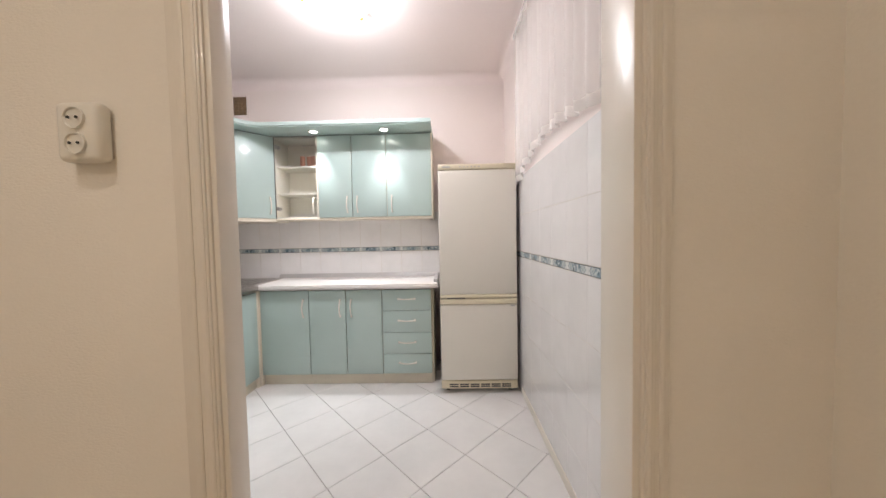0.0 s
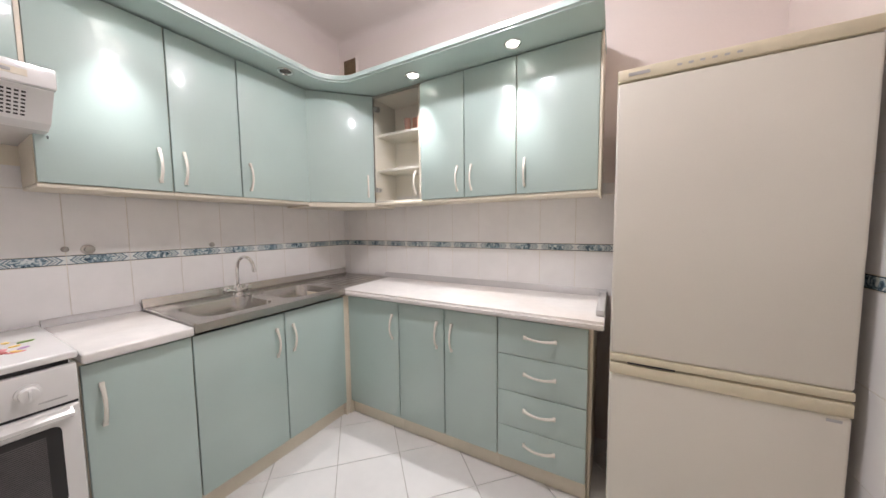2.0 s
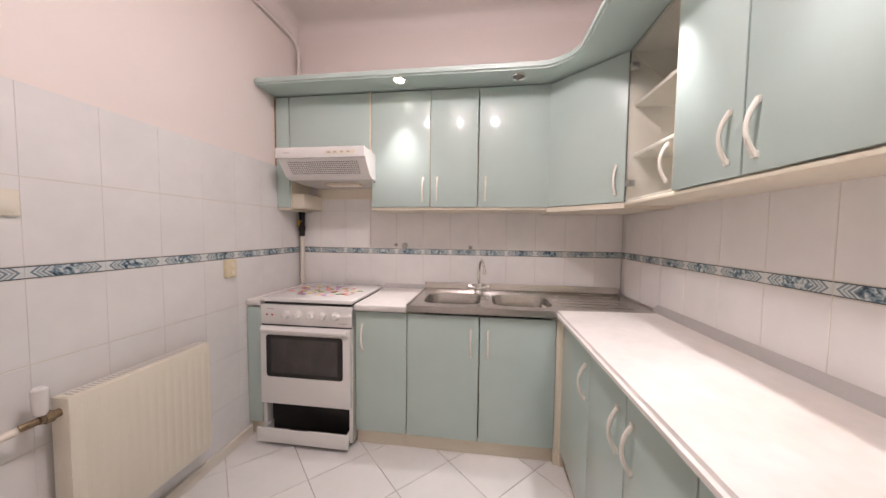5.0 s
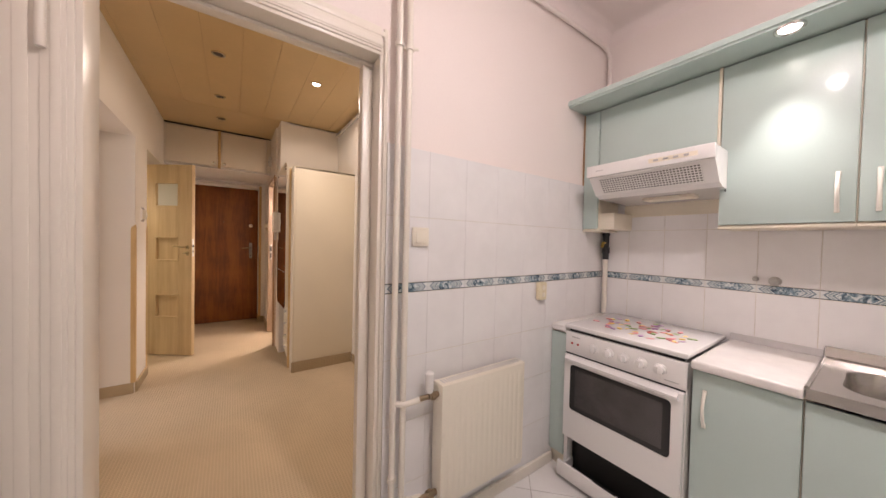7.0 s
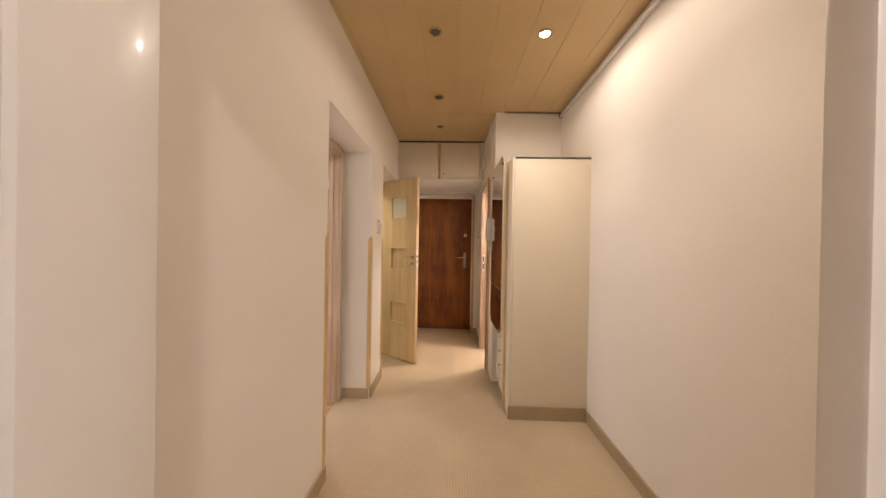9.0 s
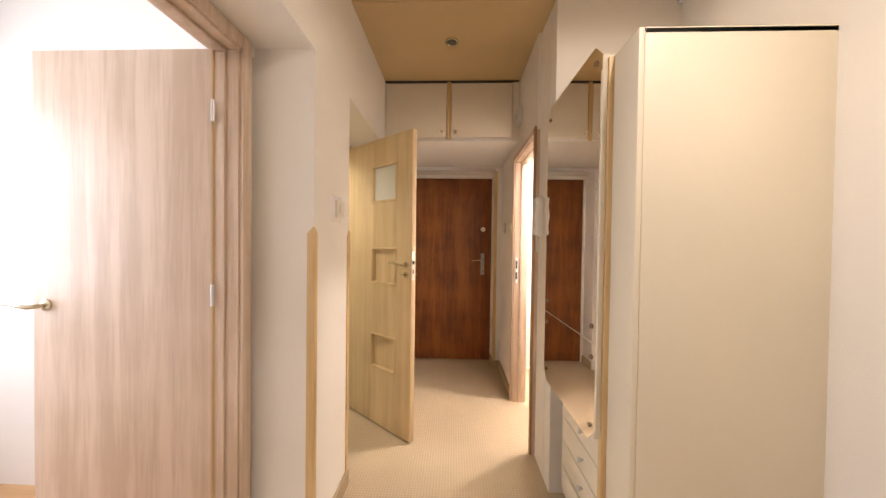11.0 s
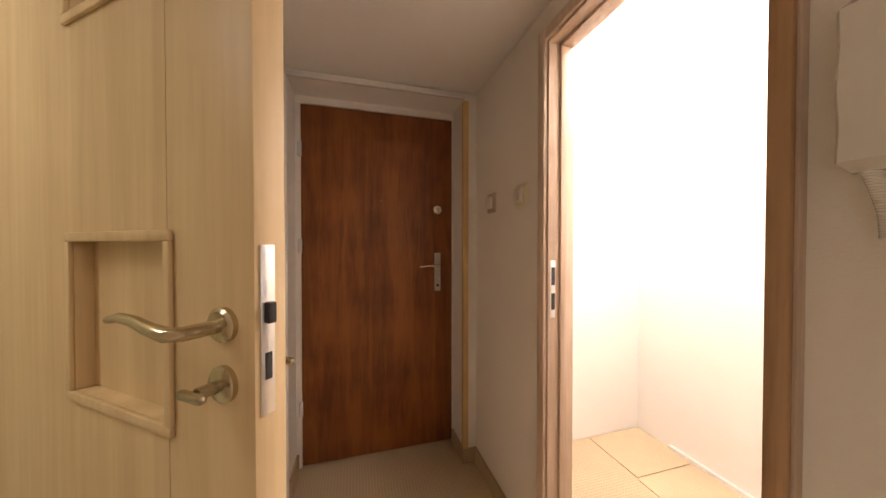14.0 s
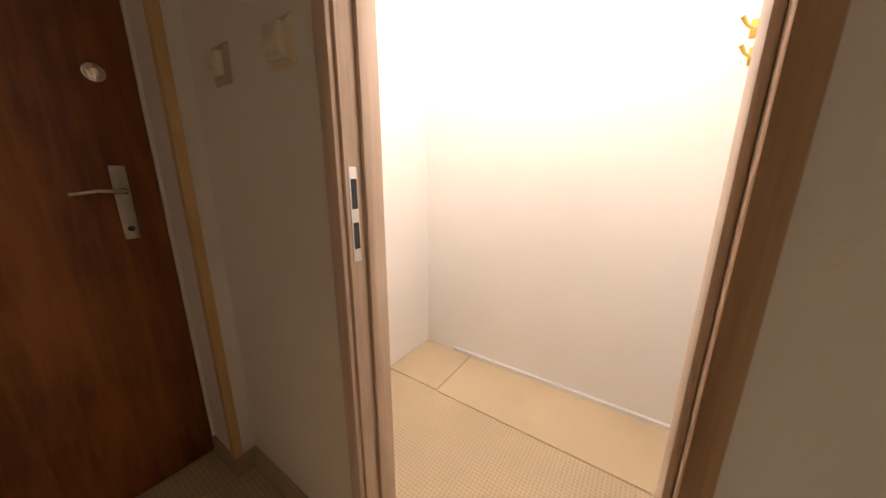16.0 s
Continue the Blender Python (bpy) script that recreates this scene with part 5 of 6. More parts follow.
    for k in range(64):
        a, r = rnd.uniform(0, 6.28), 0.19 * math.sqrt(rnd.random())
        x, y = w / 2 + r * 1.25 * math.cos(a), d / 2 - 0.02 + r * math.sin(a)
        s, q = rnd.uniform(0.009, 0.014), rnd.uniform(0, 3.1)
        pts = []
        for j in range(10):
            t = 2 * math.pi * j / 10
            u, v = s * 1.5 * math.cos(t), s * 0.85 * math.sin(t)
            pts.append((x + u * math.cos(q) - v * math.sin(q), y + u * math.sin(q) + v * math.cos(q)))
        part("sticker", prism(bmesh.new(), pts, 0.8515, 0.8524 + 0.00005 * k), M[keys[k % 5]], lid, smooth=False)
    for x in (0.03, w - 0.03):
        for y in (0.03, d - 0.05):
            part("foot", tube(bmesh.new(), [(x, y, 0.0), (x, y, 0.03)], 0.014), M["black"], top)


cooker()


def fridge():
    top = thing("fridge_freezer", (0.13, 2.41, 0.0), "tall ivory fridge-freezer with yellowed trims", "fridge")
    w, d, h = 0.582, 0.60, 1.742
    part("cabinet", boxed(0.003, w - 0.003, 0.055, d, 0.03, h - 0.012, bevel=0.006), M["fridge"], top)
    part("gasket", boxed(0.012, w - 0.012, 0.042, 0.056, 0.11, h - 0.04), M["strip"], top)
    part("upper_door", boxed(0, w, 0.0, 0.043, 0.765, h - 0.042, bevel=0.010, seg=4), M["fridge"], top)
    trim = part("upper_trim", boxed(0, w, -0.004, 0.043, 0.738, 0.764, bevel=0.005), M["fridge_trim"], top, "yellowed door trim")
    part("handle_slot", boxed(0.055, 0.19, -0.0055, 0.02, 0.7365, 0.741), M["black"], trim)
    part("lower_door", boxed(0, w, 0.0, 0.043, 0.105, 0.690, bevel=0.010, seg=4), M["fridge"], top)
    part("lower_trim", boxed(0, w, -0.004, 0.043, 0.691, 0.732, bevel=0.005), M["fridge_trim"], top, "yellowed door trim")
    t = part("top_trim", boxed(-0.001, w + 0.001, -0.004, d - 0.02, h - 0.040, h, bevel=0.006), M["fridge_trim"], top, "yellowed top trim")
    part("nameplate", boxed(0.03, 0.09, -0.0055, -0.003, h - 0.026, h - 0.016), M["strip"], t)
    for k in range(6):
        part("control_mark", boxed(0.16 + 0.028 * k, 0.172 + 0.028 * k, -0.005, -0.003, h - 0.024, h - 0.018), M["strip"], t)
    part("latch_mark", boxed(w - 0.05, w - 0.02, -0.001, 0.004, 0.672, 0.680), M["strip"], top)
    g = part("base_grille", boxed(0.0, w, 0.004, 0.04, 0.038, 0.098, bevel=0.004), M["fridge_trim"], top, "yellowed base grille")
    for z in (0.052, 0.068):
        for k in range(6):
            part("slot", boxed(0.06 + k * 0.08, 0.128 + k * 0.08, 0.002, 0.006, z, z + 0.009), M["black"], g)
    for x in (0.05, w - 0.05):
        for y in (0.08, d - 0.08):
            part("foot", tube(bmesh.new(), [(x, y, 0), (x, y, 0.04)], 0.018), M["black"], top)


fridge()

UX, UY = -1.648, 2.843                           # upper fronts
UB, UT = 1.392, 2.118


def upper_cabinet(at, turn, w, fronts, label, depth=0.235, z0=UB, open_front=False):
    top = thing("wall_cabinet", (*at, z0), label, "cabinet", "mint wall cabinets", turn)
    h = UT - z0
    body = bmesh.new()
    box(body, 0, 0.016, 0.001, depth, 0, h)
    box(body, w - 0.016, w, 0.001, depth, 0, h)
    box(body, 0.016, w - 0.016, 0.001, depth, 0, 0.016)
    box(body, 0.016, w - 0.016, 0.001, depth, h - 0.016, h)
    box(body, 0.016, w - 0.016, depth - 0.006, depth, 0.016, h - 0.016)
    part("body", body, M["cream"] if not open_front else M["white_in"], top)
    part("bottom_rail", boxed(0, w, -0.012, depth, -0.014, -0.001, bevel=0.003), M["cream"], top, "cream light rail with worn edges")
    for x0, x1, k in fronts:
        door_front(top, x0, x1, 0.004, h - 0.004, k, 0.115)
    return top


fc = upper_cabinet((UX, KS + 0.012), 90, 0.096, [(0, 0.096, "")], "narrow mint filler wall cabinet in the corner")
part("raw_edge", boxed(-0.0105, -0.001, -0.014, 0.02, 1.674 - UB, UT - UB - 0.002), M["oak_dark"], fc, "bare brown board edge against the wall")
hc = upper_cabinet((UX, 0.865), 90, 0.555, [], "short mint wall cabinet above the cooker hood", z0=1.745)
d = part("door", boxed(0.002, 0.553, -0.018, 0, 0.002, UT - 1.745 - 0.004, bevel=0.003), M["mint"], hc)
bm = arc_handle(bmesh.new(), 0.135, 0.024, 0.0058, False)
bmesh.ops.transform(bm, matrix=pose(0.29, -0.018, 0.03), verts=bm.verts)
part("handle", bm, M["handle"], d, "white bowed handle")
part("side_edge", boxed(0.5535, 0.565, -0.02, 0.2, 0.0, UT - 1.745), M["cream"], hc)
upper_cabinet((UX, 1.43), 90, 0.384, [(0, 0.384, "r")], "mint wall cabinet with one door")
upper_cabinet((UX, 1.814), 90, 0.721, [(0, 0.297, "l"), (0.297, 0.721, "l")], "mint wall cabinet with two doors")
# diagonal corner unit
ang = math.degrees(math.atan2(UY - 2.535, -1.345 - UX))
cw = math.hypot(UY - 2.535, -1.345 - UX)
cc = thing("wall_cabinet", (UX, 2.535, UB), "mint diagonal corner wall cabinet", "cabinet", "mint wall cabinets", ang)
door_front(cc, 0, cw, 0.004, UT - UB - 0.004, "r", 0.115)
inv = pose(UX, 2.535, 0, 0, 0, ang).inverted()
pts = [inv @ Vector(p) for p in ((UX, 2.537, 0), (-1.347, UY, 0), (-1.347, KN - 0.014, 0), (KW + 0.014, KN - 0.014, 0), (KW + 0.014, 2.537, 0))]
part("body", prism(bmesh.new(), [(p.x, p.y + 0.001) for p in pts], 0.0, UT - UB), M["cream"], cc, smooth=False)
part("bottom_rail", prism(bmesh.new(), [(pts[0].x, pts[0].y - 0.016), (pts[1].x, pts[1].y - 0.016), (pts[2].x, pts[2].y), (pts[3].x, pts[3].y), (pts[4].x, pts[4].y)], -0.026, -0.001), M["cream"], cc, "cream light rail", smooth=False)
# solid dark strips stand in for the shade in the door gaps
for x in (-0.003, cw - 0.001):
    part("joint", boxed(x, x + 0.004, -0.0165, 0.0, 0.004, UT - UB - 0.004), M["darkgap"], cc, "dark strip painted as the shade between doors")
# glazed unit
gc = upper_cabinet((-1.345, UY), 0, 0.397, [], "open-looking wall cabinet with a clear glass door and two shelves", open_front=True)
for z in (0.215, 0.455):
    part("shelf", boxed(0.016, 0.381, 0.02, 0.228, z, z + 0.016, bevel=0.001), M["white_in"], gc)
for a in ((0, 0.018), (0.379, 0.397)):
    part("front_edge", boxed(a[0], a[1], -0.004, 0.001, 0, UT - UB), M["cream"], gc)
gl = part("glass_door", boxed(0.012, 0.393, -0.012, -0.007, 0.004, UT - UB - 0.004), M["glass"], gc, "clear glass door")
gl.visible_shadow = False
bm = arc_handle(bmesh.new(), 0.135, 0.024, 0.0058)
bmesh.ops.transform(bm, matrix=pose(0.355, -0.012, 0.115), verts=bm.verts)
part("handle", bm, M["handle"], gl, "white bowed handle")
for z in (0.09, UT - UB - 0.09):
    bm = bmesh.new()
    box(bm, 0.018, 0.06, -0.006, 0.004, z - 0.012, z + 0.012, 0.003)
    tube(bm, [(0.035, -0.018, z), (0.035, 0.02, z)], 0.016, 16)
    part("hinge", bm, M["worn"], gl, "metal cup hinge")
for k, x in enumerate((0.20, 0.255, 0.305, 0.35)):
    bm = lathe(bmesh.new(), [(0.017, 0.0), (0.021, 0.01), (0.023, 0.11), (0.021, 0.112), (0.018, 0.10)])
    solo("glass_beaker", bm, M["terracotta"], "pinkish drinking beaker on the cabinet shelf", "beaker", "beakers on the shelf", at=pose(-1.345 + x, UY + 0.13 + 0.02 * (k % 2), UB + 0.471))
upper_cabinet((-0.948, UY), 0, 0.611, [(0, 0.304, "r"), (0.304, 0.611, "l")], "mint wall cabinet with two doors")
upper_cabinet((-0.337, UY), 0, 0.396, [(0, 0.396, "l")], "mint wall cabinet with one wide door")
solo("cabinet_end_panel", boxed(0.059, 0.070, UY - 0.018, KN - 0.014, UB - 0.026, UT, bevel=0.002), M["cream"], "cream end panel of the wall cabinets", "panel")


def canopy():
    """Mint lamp board along both runs, clipped in the corner."""
    top = thing("lamp_canopy", (0, 0, UT), "mint lamp board over the wall cabinets with rounded edge", "canopy")
    fx, fy = -1.455, 2.60
    out = [(KW + 0.002, KS + 0.002), (fx, KS + 0.002), (fx, 2.46)]
    for k in range(1, 6):
        a = k / 6
        p0, p1, p2 = Vector((fx, 2.46)), Vector((fx + 0.03, 2.57)), Vector((fx + 0.14, fy))
        q = p0.lerp(p1, a).lerp(p1.lerp(p2, a), a)
        out.append((q.x, q.y))
    out += [(fx + 0.14, fy), (0.072, fy), (0.072, KN - 0.002), (KW + 0.002, KN - 0.002)]
    bm = prism(bmesh.new(), out, 0.004, 0.045)
    edges = [e for e in bm.edges if abs(e.verts[0].co.z - e.verts[1].co.z) < 1e-5 and all(v.co.x > KW + 0.05 and v.co.y < KN - 0.05 for v in e.verts)]
    bmesh.ops.bevel(bm, geom=edges, offset=0.010, segments=3, affect="EDGES")
    part("board", bm, M["mint"], top)
    # thin dark sheet that paints the shade line under the board
    part("shadow_gap", prism(bmesh.new(), [(KW + 0.01, KS + 0.01), (UX - 0.004, KS + 0.01), (UX - 0.004, 2.535), (-1.345, UY + 0.004), (0.05, UY + 0.004), (0.05, KN - 0.01), (KW + 0.01, KN - 0.01)], 0.0, 0.005), M["darkgap"], top, smooth=False)


canopy()
for x, y, lit in ((-1.50, 1.648, 1), (-1.535, 2.33, 0), (-0.935, 2.738, 1), (-0.33, 2.725, 1)):
    ceiling_spot(x, y, UT + 0.004, lit, "canopy spotlights")


def hood():
    top = thing("cooker_hood", (-1.445, 0.905, 1.475), "white slim cooker hood with a slotted sloping front", "cooker hood", turn=90)
    w = 0.553
    prof = [(0.0, 0.205), (0.0, 0.255), (0.47, 0.255), (0.47, 0.075), (0.13, 0.088), (0.085, 0.104), (0.01, 0.195)]
    part("body", prism(bmesh.new(), prof, 0.0, w, 0), M["enamel"], top, smooth=False)
    part("front_band", boxed(-0.004, w + 0.004, -0.012, 0.02, 0.195, 0.258, bevel=0.005), M["enamel"], top)
    part("control_strip", boxed(0.31, 0.50, -0.0135, -0.011, 0.215, 0.235), M["cream"], top)
    for k in range(4):
        part("button", boxed(0.33 + 0.04 * k, 0.35 + 0.04 * k, -0.016, -0.013, 0.220, 0.230, bevel=0.001), M["strip"], top)
    part("badge", boxed(0.05, 0.09, -0.0135, -0.011, 0.222, 0.227), M["strip"], top)
    slope = math.degrees(math.atan2(0.075, 0.091))
    bm = boxed(0.05, w - 0.05, -0.001, 0.004, -0.108, -0.014)
    bmesh.ops.transform(bm, matrix=Matrix.Translation((0, 0.010, 0.195)) @ Matrix.Rotation(radians(slope), 4, "X"), verts=bm.verts)
    part("grille_back", bm, M["darkgap"], top, smooth=False)
    bm = bmesh.new()
    for k in range(8):
        z = -0.108 + k * 0.0128
        box(bm, 0.05, w - 0.05, -0.0034, -0.001, z, z + 0.0055)
    for k in range(35):
        x = 0.05 + k * 0.0132
        box(bm, x, x + 0.0045, -0.0030, -0.001, -0.108, -0.014)
    bmesh.ops.transform(bm, matrix=Matrix.Translation((0, 0.010, 0.195)) @ Matrix.Rotation(radians(slope), 4, "X"), verts=bm.verts)
    part("grille", bm, M["enamel"], top, "white grid of small square holes", smooth=False)
    bm = lathe(bmesh.new(), [(0.006, 0.0), (0.006, 0.003)], centre=(w, 0.16, 0.075), axis=0, seg=12)
    part("screw", bm, M["black"], top)
    part("lamp_cover", boxed(0.20, 0.42, 0.20, 0.30, 0.068, 0.082), M["cream"], top)
    part("back_board", boxed(0.0, w, 0.44, 0.466, 0.0, 0.075), M["cream"], top)


hood()
bm = boxed(KW + 0.012, UX - 0.01, 0.862, 0.95, UB + 0.0, 1.49, bevel=0.003)
solo("pipe_casing", bm, M["cream"], "cream boxed pipe casing under the hood", "casing")


def gas_pipe():
    top = thing("gas_pipe", (KW + 0.035, KS + 0.045, 0.84), "painted gas pipe with a dark valve in the corner", "pipe")
    bm = bmesh.new()
    tube(bm, [(0, 0, 0), (0, 0, 0.37)], 0.016)
    part("pipe", bm, M["gloss"], top)
    bm = bmesh.new()
    tube(bm, [(0, 0, 0.36), (0, 0, 0.58)], 0.019)
    tube(bm, [(0, 0, 0.40), (0, 0, 0.44)], 0.026, 6)
    tube(bm, [(0, 0, 0.52), (0, 0, 0.555)], 0.026, 6)
    part("valve", bm, M["black"], top, "blackened valve body")
    bm = bmesh.new()
    tube(bm, [(0, 0, 0.47), (0.035, 0.0, 0.47), (0.05, 0.0, 0.44)], 0.009)
    part("lever", bm, M["gold"], top, "yellow brass lever")


gas_pipe()
# pipe along the kitchen ceiling edge above the doorway wall
bm = bmesh.new()
tube(bm, [(-0.34, KS + 0.022, ZK - 0.125), (KW + 0.11, KS + 0.022, ZK - 0.105), (KW + 0.06, KS + 0.024, ZK - 0.12), (KW + 0.03, KS + 0.03, ZK - 0.17), (KW + 0.03, KS + 0.03, UT + 0.045)], 0.013)
solo("ceiling_gas_pipe", bm, M["kwall"], "painted pipe along the kitchen ceiling edge", "pipe")


def radiator():
    top = thing("radiator", (-0.745, KS + 0.012, 0.19), "cream steel panel radiator with tarnished valves", "radiator")
    w, h = 0.245, 0.51
    bm = boxed(-w, w, 0.085, 0.100, 0.0, h, bevel=0.006)
    part("front_panel", bm, M["rad"], top)
    part("back_panel", boxed(-w, w, 0.03, 0.045, 0.0, h, bevel=0.006), M["rad"], top)
    for x0, x1 in ((-w - 0.004, -w + 0.003), (w - 0.003, w + 0.004)):
        part("side_cover", boxed(x0, x1, 0.03, 0.1, 0.02, h, bevel=0.002), M["rad"], top)
    g = part("top_grille", boxed(-w, w, 0.04, 0.092, h - 0.006, h + 0.002), M["rad"], top)
    for k in range(33):
        part("slot", boxed(-w + 0.012 + k * 0.0143, -w + 0.018 + k * 0.0143, 0.049, 0.084, h + 0.0015, h + 0.003), M["strip"], g)
    for k in range(15):
        x = -w + 0.028 + k * 0.0315
        part("rib", boxed(x - 0.011, x + 0.011, 0.099, 0.1008, 0.035, h - 0.035, bevel=0.001), M["rad"], top)
    bm = bmesh.new()
    tube(bm, [(w + 0.003, 0.065, h - 0.045), (w + 0.05, 0.065, h - 0.045)], 0.013)
    tube(bm, [(w + 0.02, 0.065, h - 0.045), (w + 0.04, 0.065, h - 0.045)], 0.019, 6)
    tube(bm, [(w + 0.05, 0.065, h - 0.045), (w + 0.085, 0.055, h - 0.05)], 0.011)
    part("inlet_valve", bm, M["dirtybrass"], top, "tarnished brass valve")
    bm = lathe(bmesh.new(), [(0.012, h - 0.03), (0.017, h - 0.02), (0.019, h + 0.05), (0.013, h + 0.056)], centre=(w + 0.045, 0.065, 0))
    part("thermostat_cap", bm, M["enamel"], top, "white plastic thermostat cap")
    bm = bmesh.new()
    tube(bm, [(w + 0.003, 0.065, 0.05), (w + 0.05, 0.065, 0.05)], 0.013)
    tube(bm, [(w + 0.025, 0.065, 0.05), (w + 0.045, 0.065, 0.05)], 0.02, 6)
    tube(bm, [(w + 0.04, 0.065, 0.05), (w + 0.08, 0.055, 0.045)], 0.011)
    part("outlet_valve", bm, M["dirtybrass"], top, "tarnished brass valve")
    for x in (-0.18, 0.18):
        part("bracket", boxed(x - 0.012, x + 0.012, -0.012, 0.032, 0.05, h - 0.05), M["rad"], top)


radiator()
bm = bmesh.new()
py = KS + 0.045
tube(bm, [(-0.306, py, 0.0), (-0.306, py, ZK)], 0.0125, 12)
for z in (0.35, 2.04):
    tube(bm, [(-0.306, py, z - 0.008), (-0.306, py, z + 0.008)], 0.018, 12)
tube(bm, [(-0.306, py, 0.652), (-0.35, py + 0.012, 0.640), (-0.43, py + 0.018, 0.645)], 0.0115, 12)
solo("heating_pipe", bm, M["gloss"], "cream painted vertical heating riser with a branch to the radiator", "pipe", "heating risers")
bm = bmesh.new()
tube(bm, [(-0.350, py, 0.27), (-0.350, py, ZK)], 0.0125, 12)
tube(bm, [(-0.350, py, 0.285), (-0.352, py, 0.255), (-0.375, py + 0.008, 0.240), (-0.43, py + 0.018, 0.238)], 0.0115, 12)
tube(bm, [(-0.350, py, 2.032), (-0.350, py, 2.048)], 0.018, 12)
tube(bm, [(-0.355, py, 2.04), (-0.385, py, 2.05)], 0.006, 8)
tube(bm, [(-0.330, py - 0.002, 2.04), (-0.330, KS, 2.04)], 0.007, 8)
solo("heating_pipe", bm, M["gloss"], "cream painted vertical heating return with a pipe clamp", "pipe", "heating risers")


def kitchen_lamp():
    top = thing("ceiling_lamp", (KL[0], KL[1], ZK), "lit frosted glass plate ceiling lamp with small brass clips", "lamp")
    bm = lathe(bmesh.new(), [(0.05, 0.0), (0.05, -0.02), (0.03, -0.03)])
    part("rose", bm, M["enamel"], top)
    bm = bmesh.new()
    prof = [(0.21, -0.055), (0.208, -0.062), (0.17, -0.095), (0.10, -0.118), (0.02, -0.124)]
    lathe(bm, prof, seg=40)
    sh = part("glass_plate", bm, M["klamp_glass"], top, "glowing frosted plate")
    sh.visible_shadow = False
    for a in (60, 180, 300):
        bm = bmesh.new()
        q = Vector((math.cos(radians(a)) * 0.205, math.sin(radians(a)) * 0.205, -0.06))
        box(bm, q.x - 0.012, q.x + 0.012, q.y - 0.012, q.y + 0.012, -0.075, -0.0, 0.004)
        part("clip", bm, M["gold"], top, "brass clip")


kitchen_lamp()


def grille():
    top = thing("vent_grille", (-1.775, KN, 2.495), "brown dirty metal vent grille in a pale frame", "vent")
    part("frame", boxed(-0.085, 0.085, -0.006, 0, -0.105, 0.105, bevel=0.002), M["kwall"], top)
    part("backing", boxed(-0.06, 0.06, -0.0075, -0.006, -0.085, 0.085), M["dirtybrass"], top)
    for k in range(11):
        part("slat", boxed(-0.06, 0.06, -0.012, -0.006, -0.083 + k * 0.0155, -0.076 + k * 0.0155), M["dirtybrass"], top)
    for x in (-0.06, -0.02, 0.02, 0.056):
        part("bar", boxed(x, x + 0.005, -0.013, -0.006, -0.085, 0.085), M["dirtybrass"], top)


grille()


def curtain():
    top = thing("net_curtain", (KE - 0.032, 1.68, 1.55), "sheer white net valance with scalloped lace hem", "curtain")
    bm, lm = bmesh.new(), bmesh.new()
    n = 150
    y0, y1, zt = -0.72, 0.72, 1.10

    def hem(s):
        side = 0.16 if s > 0.5 else 0.10
        return 0.175 - 0.075 * max(0.0, 0.62 - s) - side * abs(2 * s - 1) ** 2.2 + 0.010 * abs(math.sin(s * math.pi * 16))
    rows = []
    for k in range(n + 1):
        s = k / n
        y = y0 + (y1 - y0) * s
        x = 0.012 * math.sin(s * 88) + 0.006 * math.sin(s * 41 + 1)
        zs = [hem(s) + 0.045 + (zt - hem(s) - 0.045) * j / 8 for j in range(9)]
        rows.append([bm.verts.new((x * (1.25 - 0.5 * j / 8), y, z)) for j, z in enumerate(zs)])
        ls = [lm.verts.new((x * 1.25 + 0.002, y, hem(s) + 0.045)), lm.verts.new((x * 1.4 + 0.004, y, hem(s)))]
        rows[-1].append(ls)
    for a, b in zip(rows, rows[1:]):
        for j in range(8):
            bm.faces.new((a[j], b[j], b[j + 1], a[j + 1]))
        lm.faces.new((a[9][0], b[9][0], b[9][1], a[9][1]))
    part("net", bm, M["net"], top)
    part("lace_hem", lm, M["lace"], top, "scalloped lace edge")
    bm = bmesh.new()
    box(bm, -0.015, 0.02, -0.76, 0.76, zt - 0.005, zt + 0.03, 0.004)
    part("rail", bm, M["enamel"], top)
    for y in (-0.6, 0.6):
        part("bracket", boxed(0.01, 0.04, y - 0.012, y + 0.012, zt, zt + 0.02), M["enamel"], top)


curtain()

# ---- tiles ----
TB0, TB1 = 1.078, 1.118                          # border course
ROWS_UP = [(1.12, 1.389), (1.391, 1.672)]
ROWS_DOWN = [(0.811, 1.076), (0.543, 0.809), (0.275, 0.541), (0.004, 0.273)]
shared = {}


def tile_mesh(w, h, t, material, key, soft=0.0015):
    k = (round(w, 4), round(h, 4), key, soft)
    if k not in shared:
        bm = boxed(-w / 2, w / 2, -t, 0, -h / 2, h / 2)
        edges = [e for e in bm.edges if all(v.co.y < -t + 1e-5 for v in e.verts)]
        bmesh.ops.bevel(bm, geom=edges, offset=soft, segments=1, affect="EDGES")
        shared[k] = mesh_of("tile", bm, material)
    return shared[k]


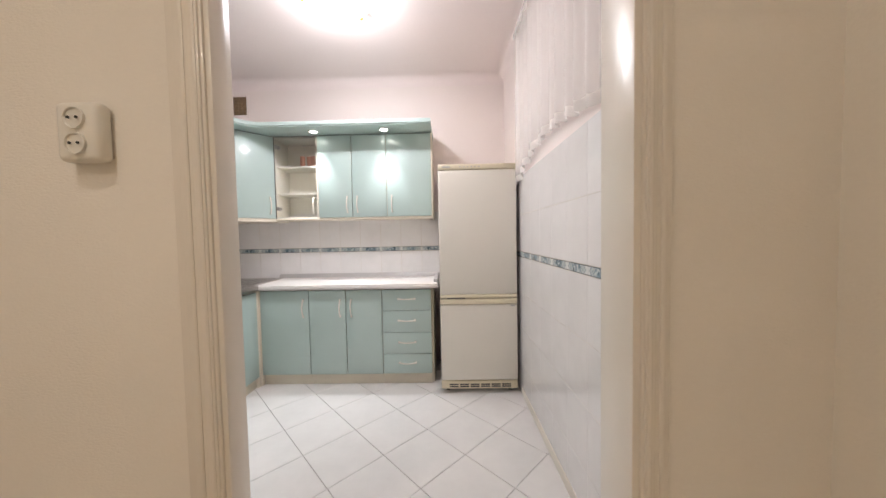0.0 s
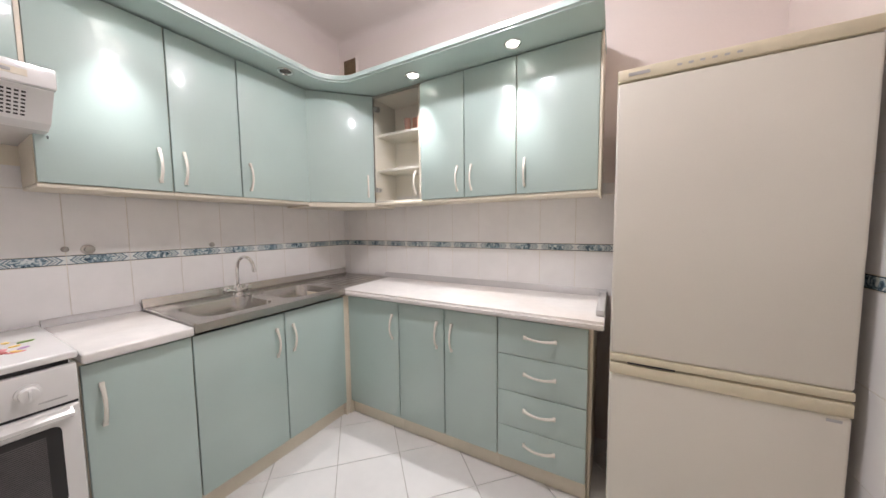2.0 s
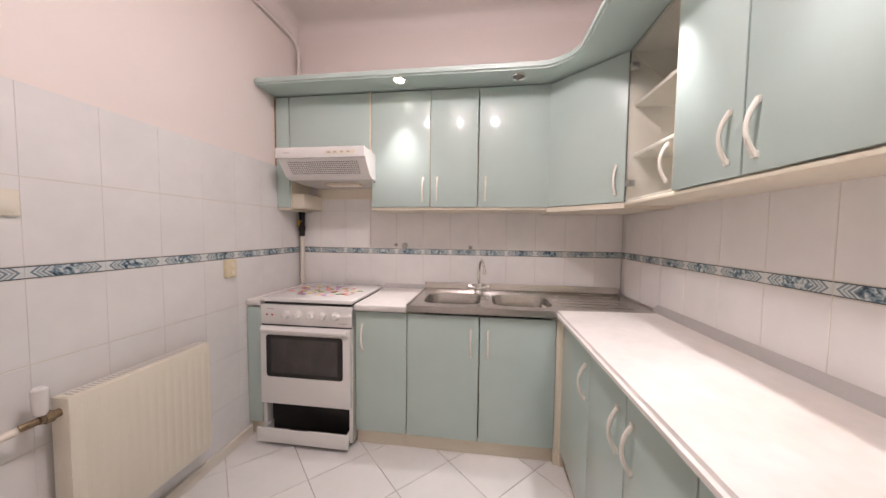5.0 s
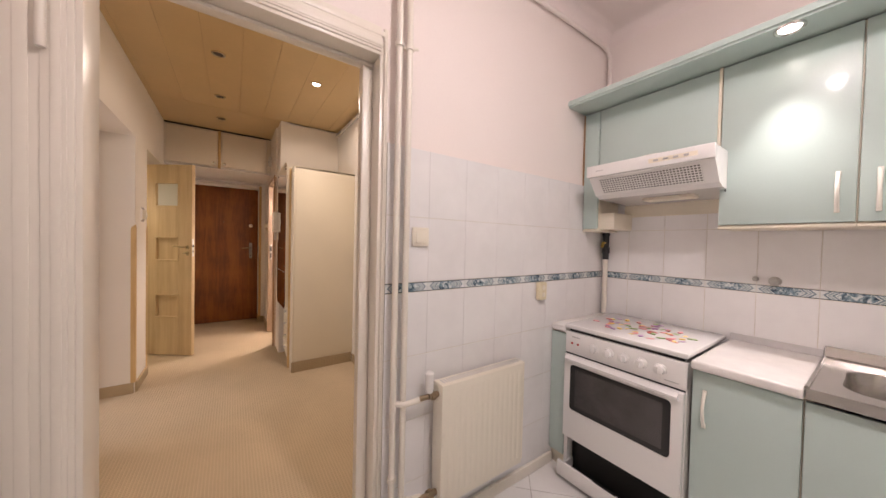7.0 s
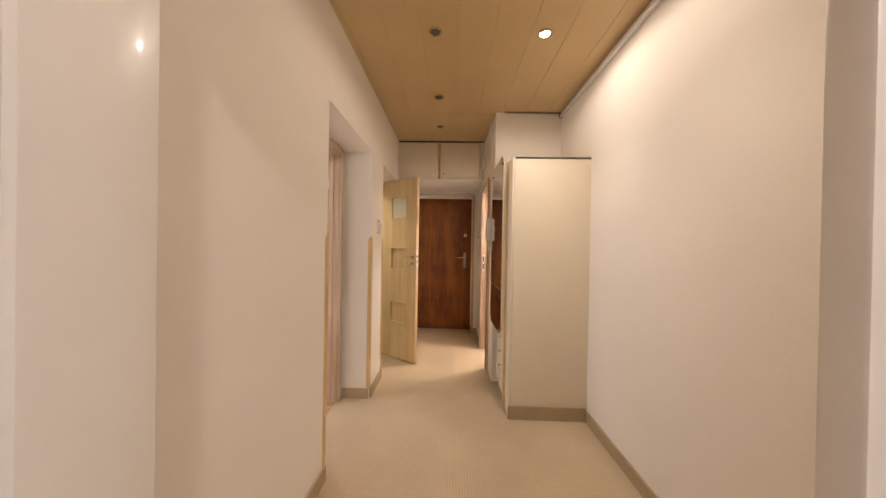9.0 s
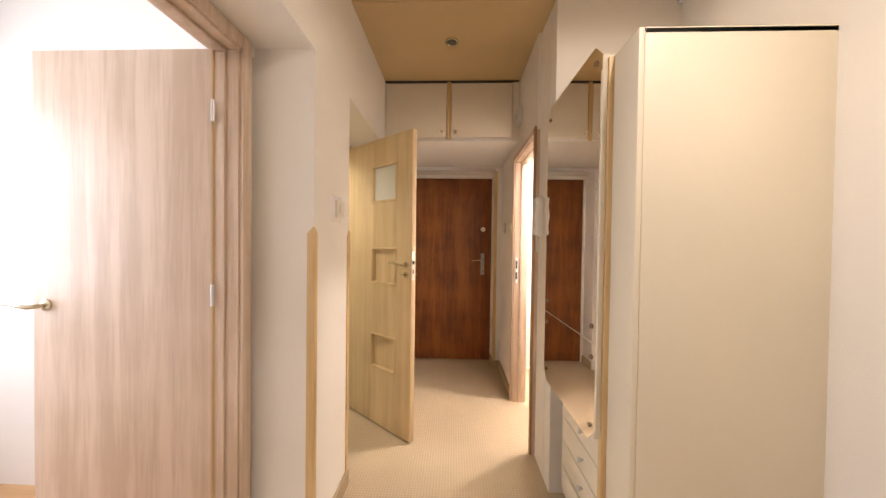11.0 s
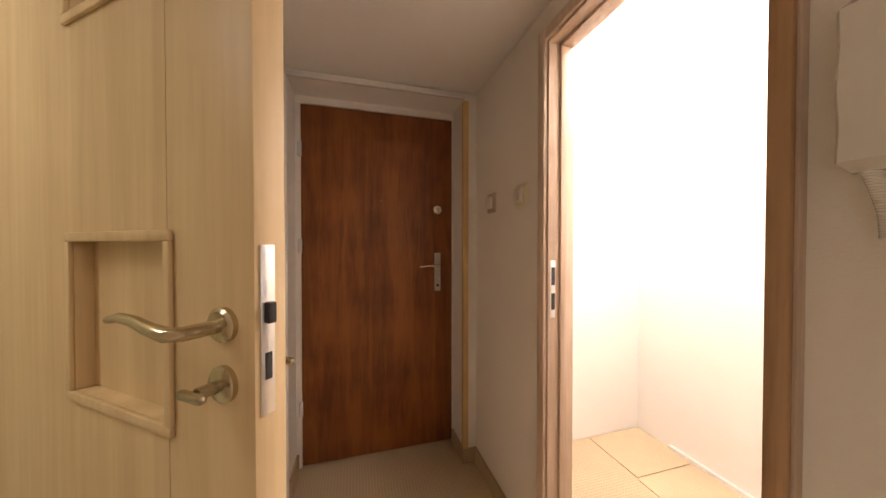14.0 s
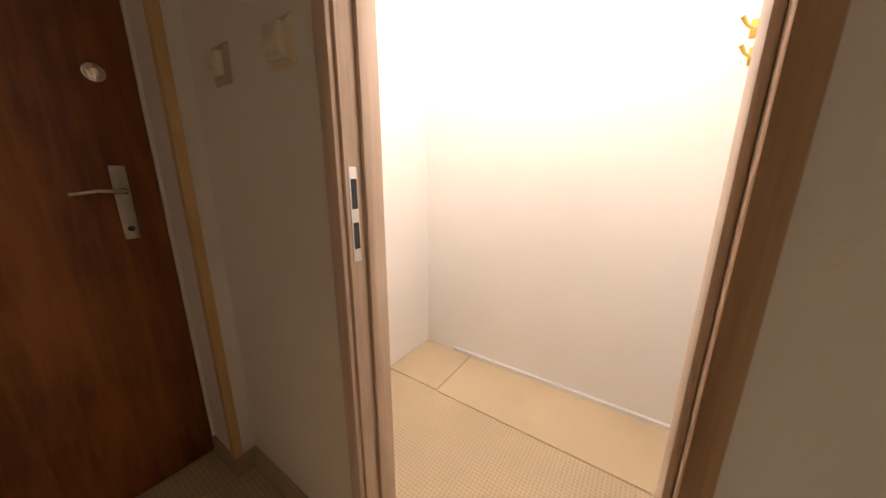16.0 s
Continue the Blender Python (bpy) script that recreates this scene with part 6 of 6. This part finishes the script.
def tiled(parent_name, origin, turn, length, phase, pitch, rows, border, holes=(), material="wtile", label="white glazed wall tiles with a blue-green border", joint=0.002):
    """Tiles on a wall. Local x runs along the wall, the room lies at -y."""
    top = tagged(new(parent_name), label, "tiles", kind="structure")
    top.matrix_basis = pose(*origin, 0, 0, turn)
    zlo, zhi = min(r[0] for r in rows), max(r[1] for r in rows)
    bed = bmesh.new()
    box(bed, 0, length, -0.0086, 0, zlo, zhi)
    part("grout_bed", bed, M["wgrout"] if material == "wtile" else M["wgrout"], top, smooth=False)
    edges = [0.0]
    x = phase
    while x < length - 0.01:
        if x > 0.01:
            edges.append(x)
        x += pitch
    edges.append(length)
    for a, b in zip(edges, edges[1:]):
        if b - a < 0.015:
            continue
        for z0, z1 in rows + ([(TB0, TB1)] if border else []):
            is_border = border and (z0, z1) == (TB0, TB1)
            if any(a < hx1 - 0.01 and b > hx0 + 0.01 and z0 < hz1 - 0.01 and z1 > hz0 + 0.01 for hx0, hx1, hz0, hz1 in holes):
                continue
            w, h = b - a - joint, z1 - z0 - 0.0005
            ob = new("border_tile" if is_border else "tile", tile_mesh(w, h, 0.010, M["border"] if is_border else M[material], "b" if is_border else material, 0.0015 if joint > 0.001 else 0.0006))
            ob.parent = top
            ob.matrix_basis = pose((a + b) / 2, 0, (z0 + z1) / 2)


# north wall: behind the worktop
tiled("tiles_north", (KW, KN, 0), 0, 2.05, 0.062, 0.1975, [(0.835, 1.076), (1.12, 1.389), (1.391, 1.45)], True)
# west wall: front faces +x, local x runs along +y
tiled("tiles_west", (KW, KS, 0), 90, KN - KS - 0.012, 0.178, 0.1965, [(0.78, 1.076), (1.12, 1.389), (1.391, 1.56)], True)
# south wall beside the door: faces +y, local x runs along -x
tiled("tiles_south", (-0.279, KS, 0), 180, -0.279 - KW - 0.012, -0.0045, 0.2015, ROWS_UP + ROWS_DOWN, True, joint=0.0007)
tiled("tiles_south_b", (KE - 0.012, KS, 0), 180, KE - 0.012 - 0.65, 0.3, 0.3, ROWS_UP + ROWS_DOWN, True, joint=0.0007)
# east wall: faces -x, local x runs along -y
tiled("tiles_east", (KE, KN, -0.035), -90, KN - KS, 0.11, 0.207, ROWS_UP + ROWS_DOWN, True, joint=0.0007)
# bathroom duct face, faces +y
tiled("tiles_bath", (1.50, -2.86, 0), 180, 0.21, 0.30, 0.30, [(0.004, 0.155)] + [(0.157 + 0.252 * k, 0.407 + 0.252 * k) for k in range(6)], False, material="btile", label="cream glazed bathroom tiles")
tiled("tiles_bath_back", (3.0, -3.52, 0), 180, 1.5, 0.30, 0.30, [(0.004 + 0.247 * k, 0.248 + 0.247 * k) for k in range(5)], False, material="btile", label="cream glazed bathroom tiles")


def floor_tiles():
    """Diagonal floor tiles, clipped to the room."""
    top = tagged(new("tiles_floor"), "large white floor tiles laid on the diagonal with grey joints", "tiles", kind="structure")
    top.matrix_basis = pose(0, 0, -0.006)
    step = 0.452
    x0, x1, y0, y1 = KW + 0.003, KE - 0.003, HS + 0.02, KN - 0.003

    def clip(poly, axis, value, keep_less):
        out = []
        for k, p in enumerate(poly):
            q = poly[(k + 1) % len(poly)]
            ip = (p[axis] <= value) == keep_less
            iq = (q[axis] <= value) == keep_less
            if ip:
                out.append(p)
            if ip != iq:
                t = (value - p[axis]) / (q[axis] - p[axis])
                out.append(tuple(p[i] + t * (q[i] - p[i]) for i in range(2)))
        return out
    g = 0.0024
    for i in range(-12, 16):
        for j in range(-18, 12):
            u0, u1 = 1.125 + step * i + g, 1.125 + step * (i + 1) - g
            v0, v1 = -3.294 + step * j + g, -3.294 + step * (j + 1) - g
            poly = [((u + v) / 2, (u - v) / 2) for u, v in ((u0, v0), (u1, v0), (u1, v1), (u0, v1))]
            for axis, value, less in ((0, x1, True), (0, x0, False), (1, y1, True), (1, y0, False)):
                if poly:
                    poly = clip(poly, axis, value, less)
            if len(poly) < 3:
                continue
            cx, cy = sum(p[0] for p in poly) / len(poly), sum(p[1] for p in poly) / len(poly)
            if len(poly) == 4 and max(abs(p[0] - cx) for p in poly) > 0.2 and abs(max(p[0] for p in poly) - min(p[0] for p in poly) - step + 2 * g) < 0.002:
                if "floor" not in shared:
                    bm = prism(bmesh.new(), [(p[0] - cx, p[1] - cy) for p in poly], 0, 0.006)
                    bmesh.ops.bevel(bm, geom=[e for e in bm.edges if all(v.co.z > 0.005 for v in e.verts)], offset=0.0012, segments=1, affect="EDGES")
                    shared["floor"] = mesh_of("floor_tile", bm, M["ftile"])
                ob = new("floor_tile", shared["floor"])
            else:
                ob = new("floor_tile", mesh_of("floor_tile", prism(bmesh.new(), [(p[0] - cx, p[1] - cy) for p in poly], 0, 0.006), M["ftile"]))
            ob.parent = top
            ob.matrix_basis = pose(cx, cy, 0)


floor_tiles()
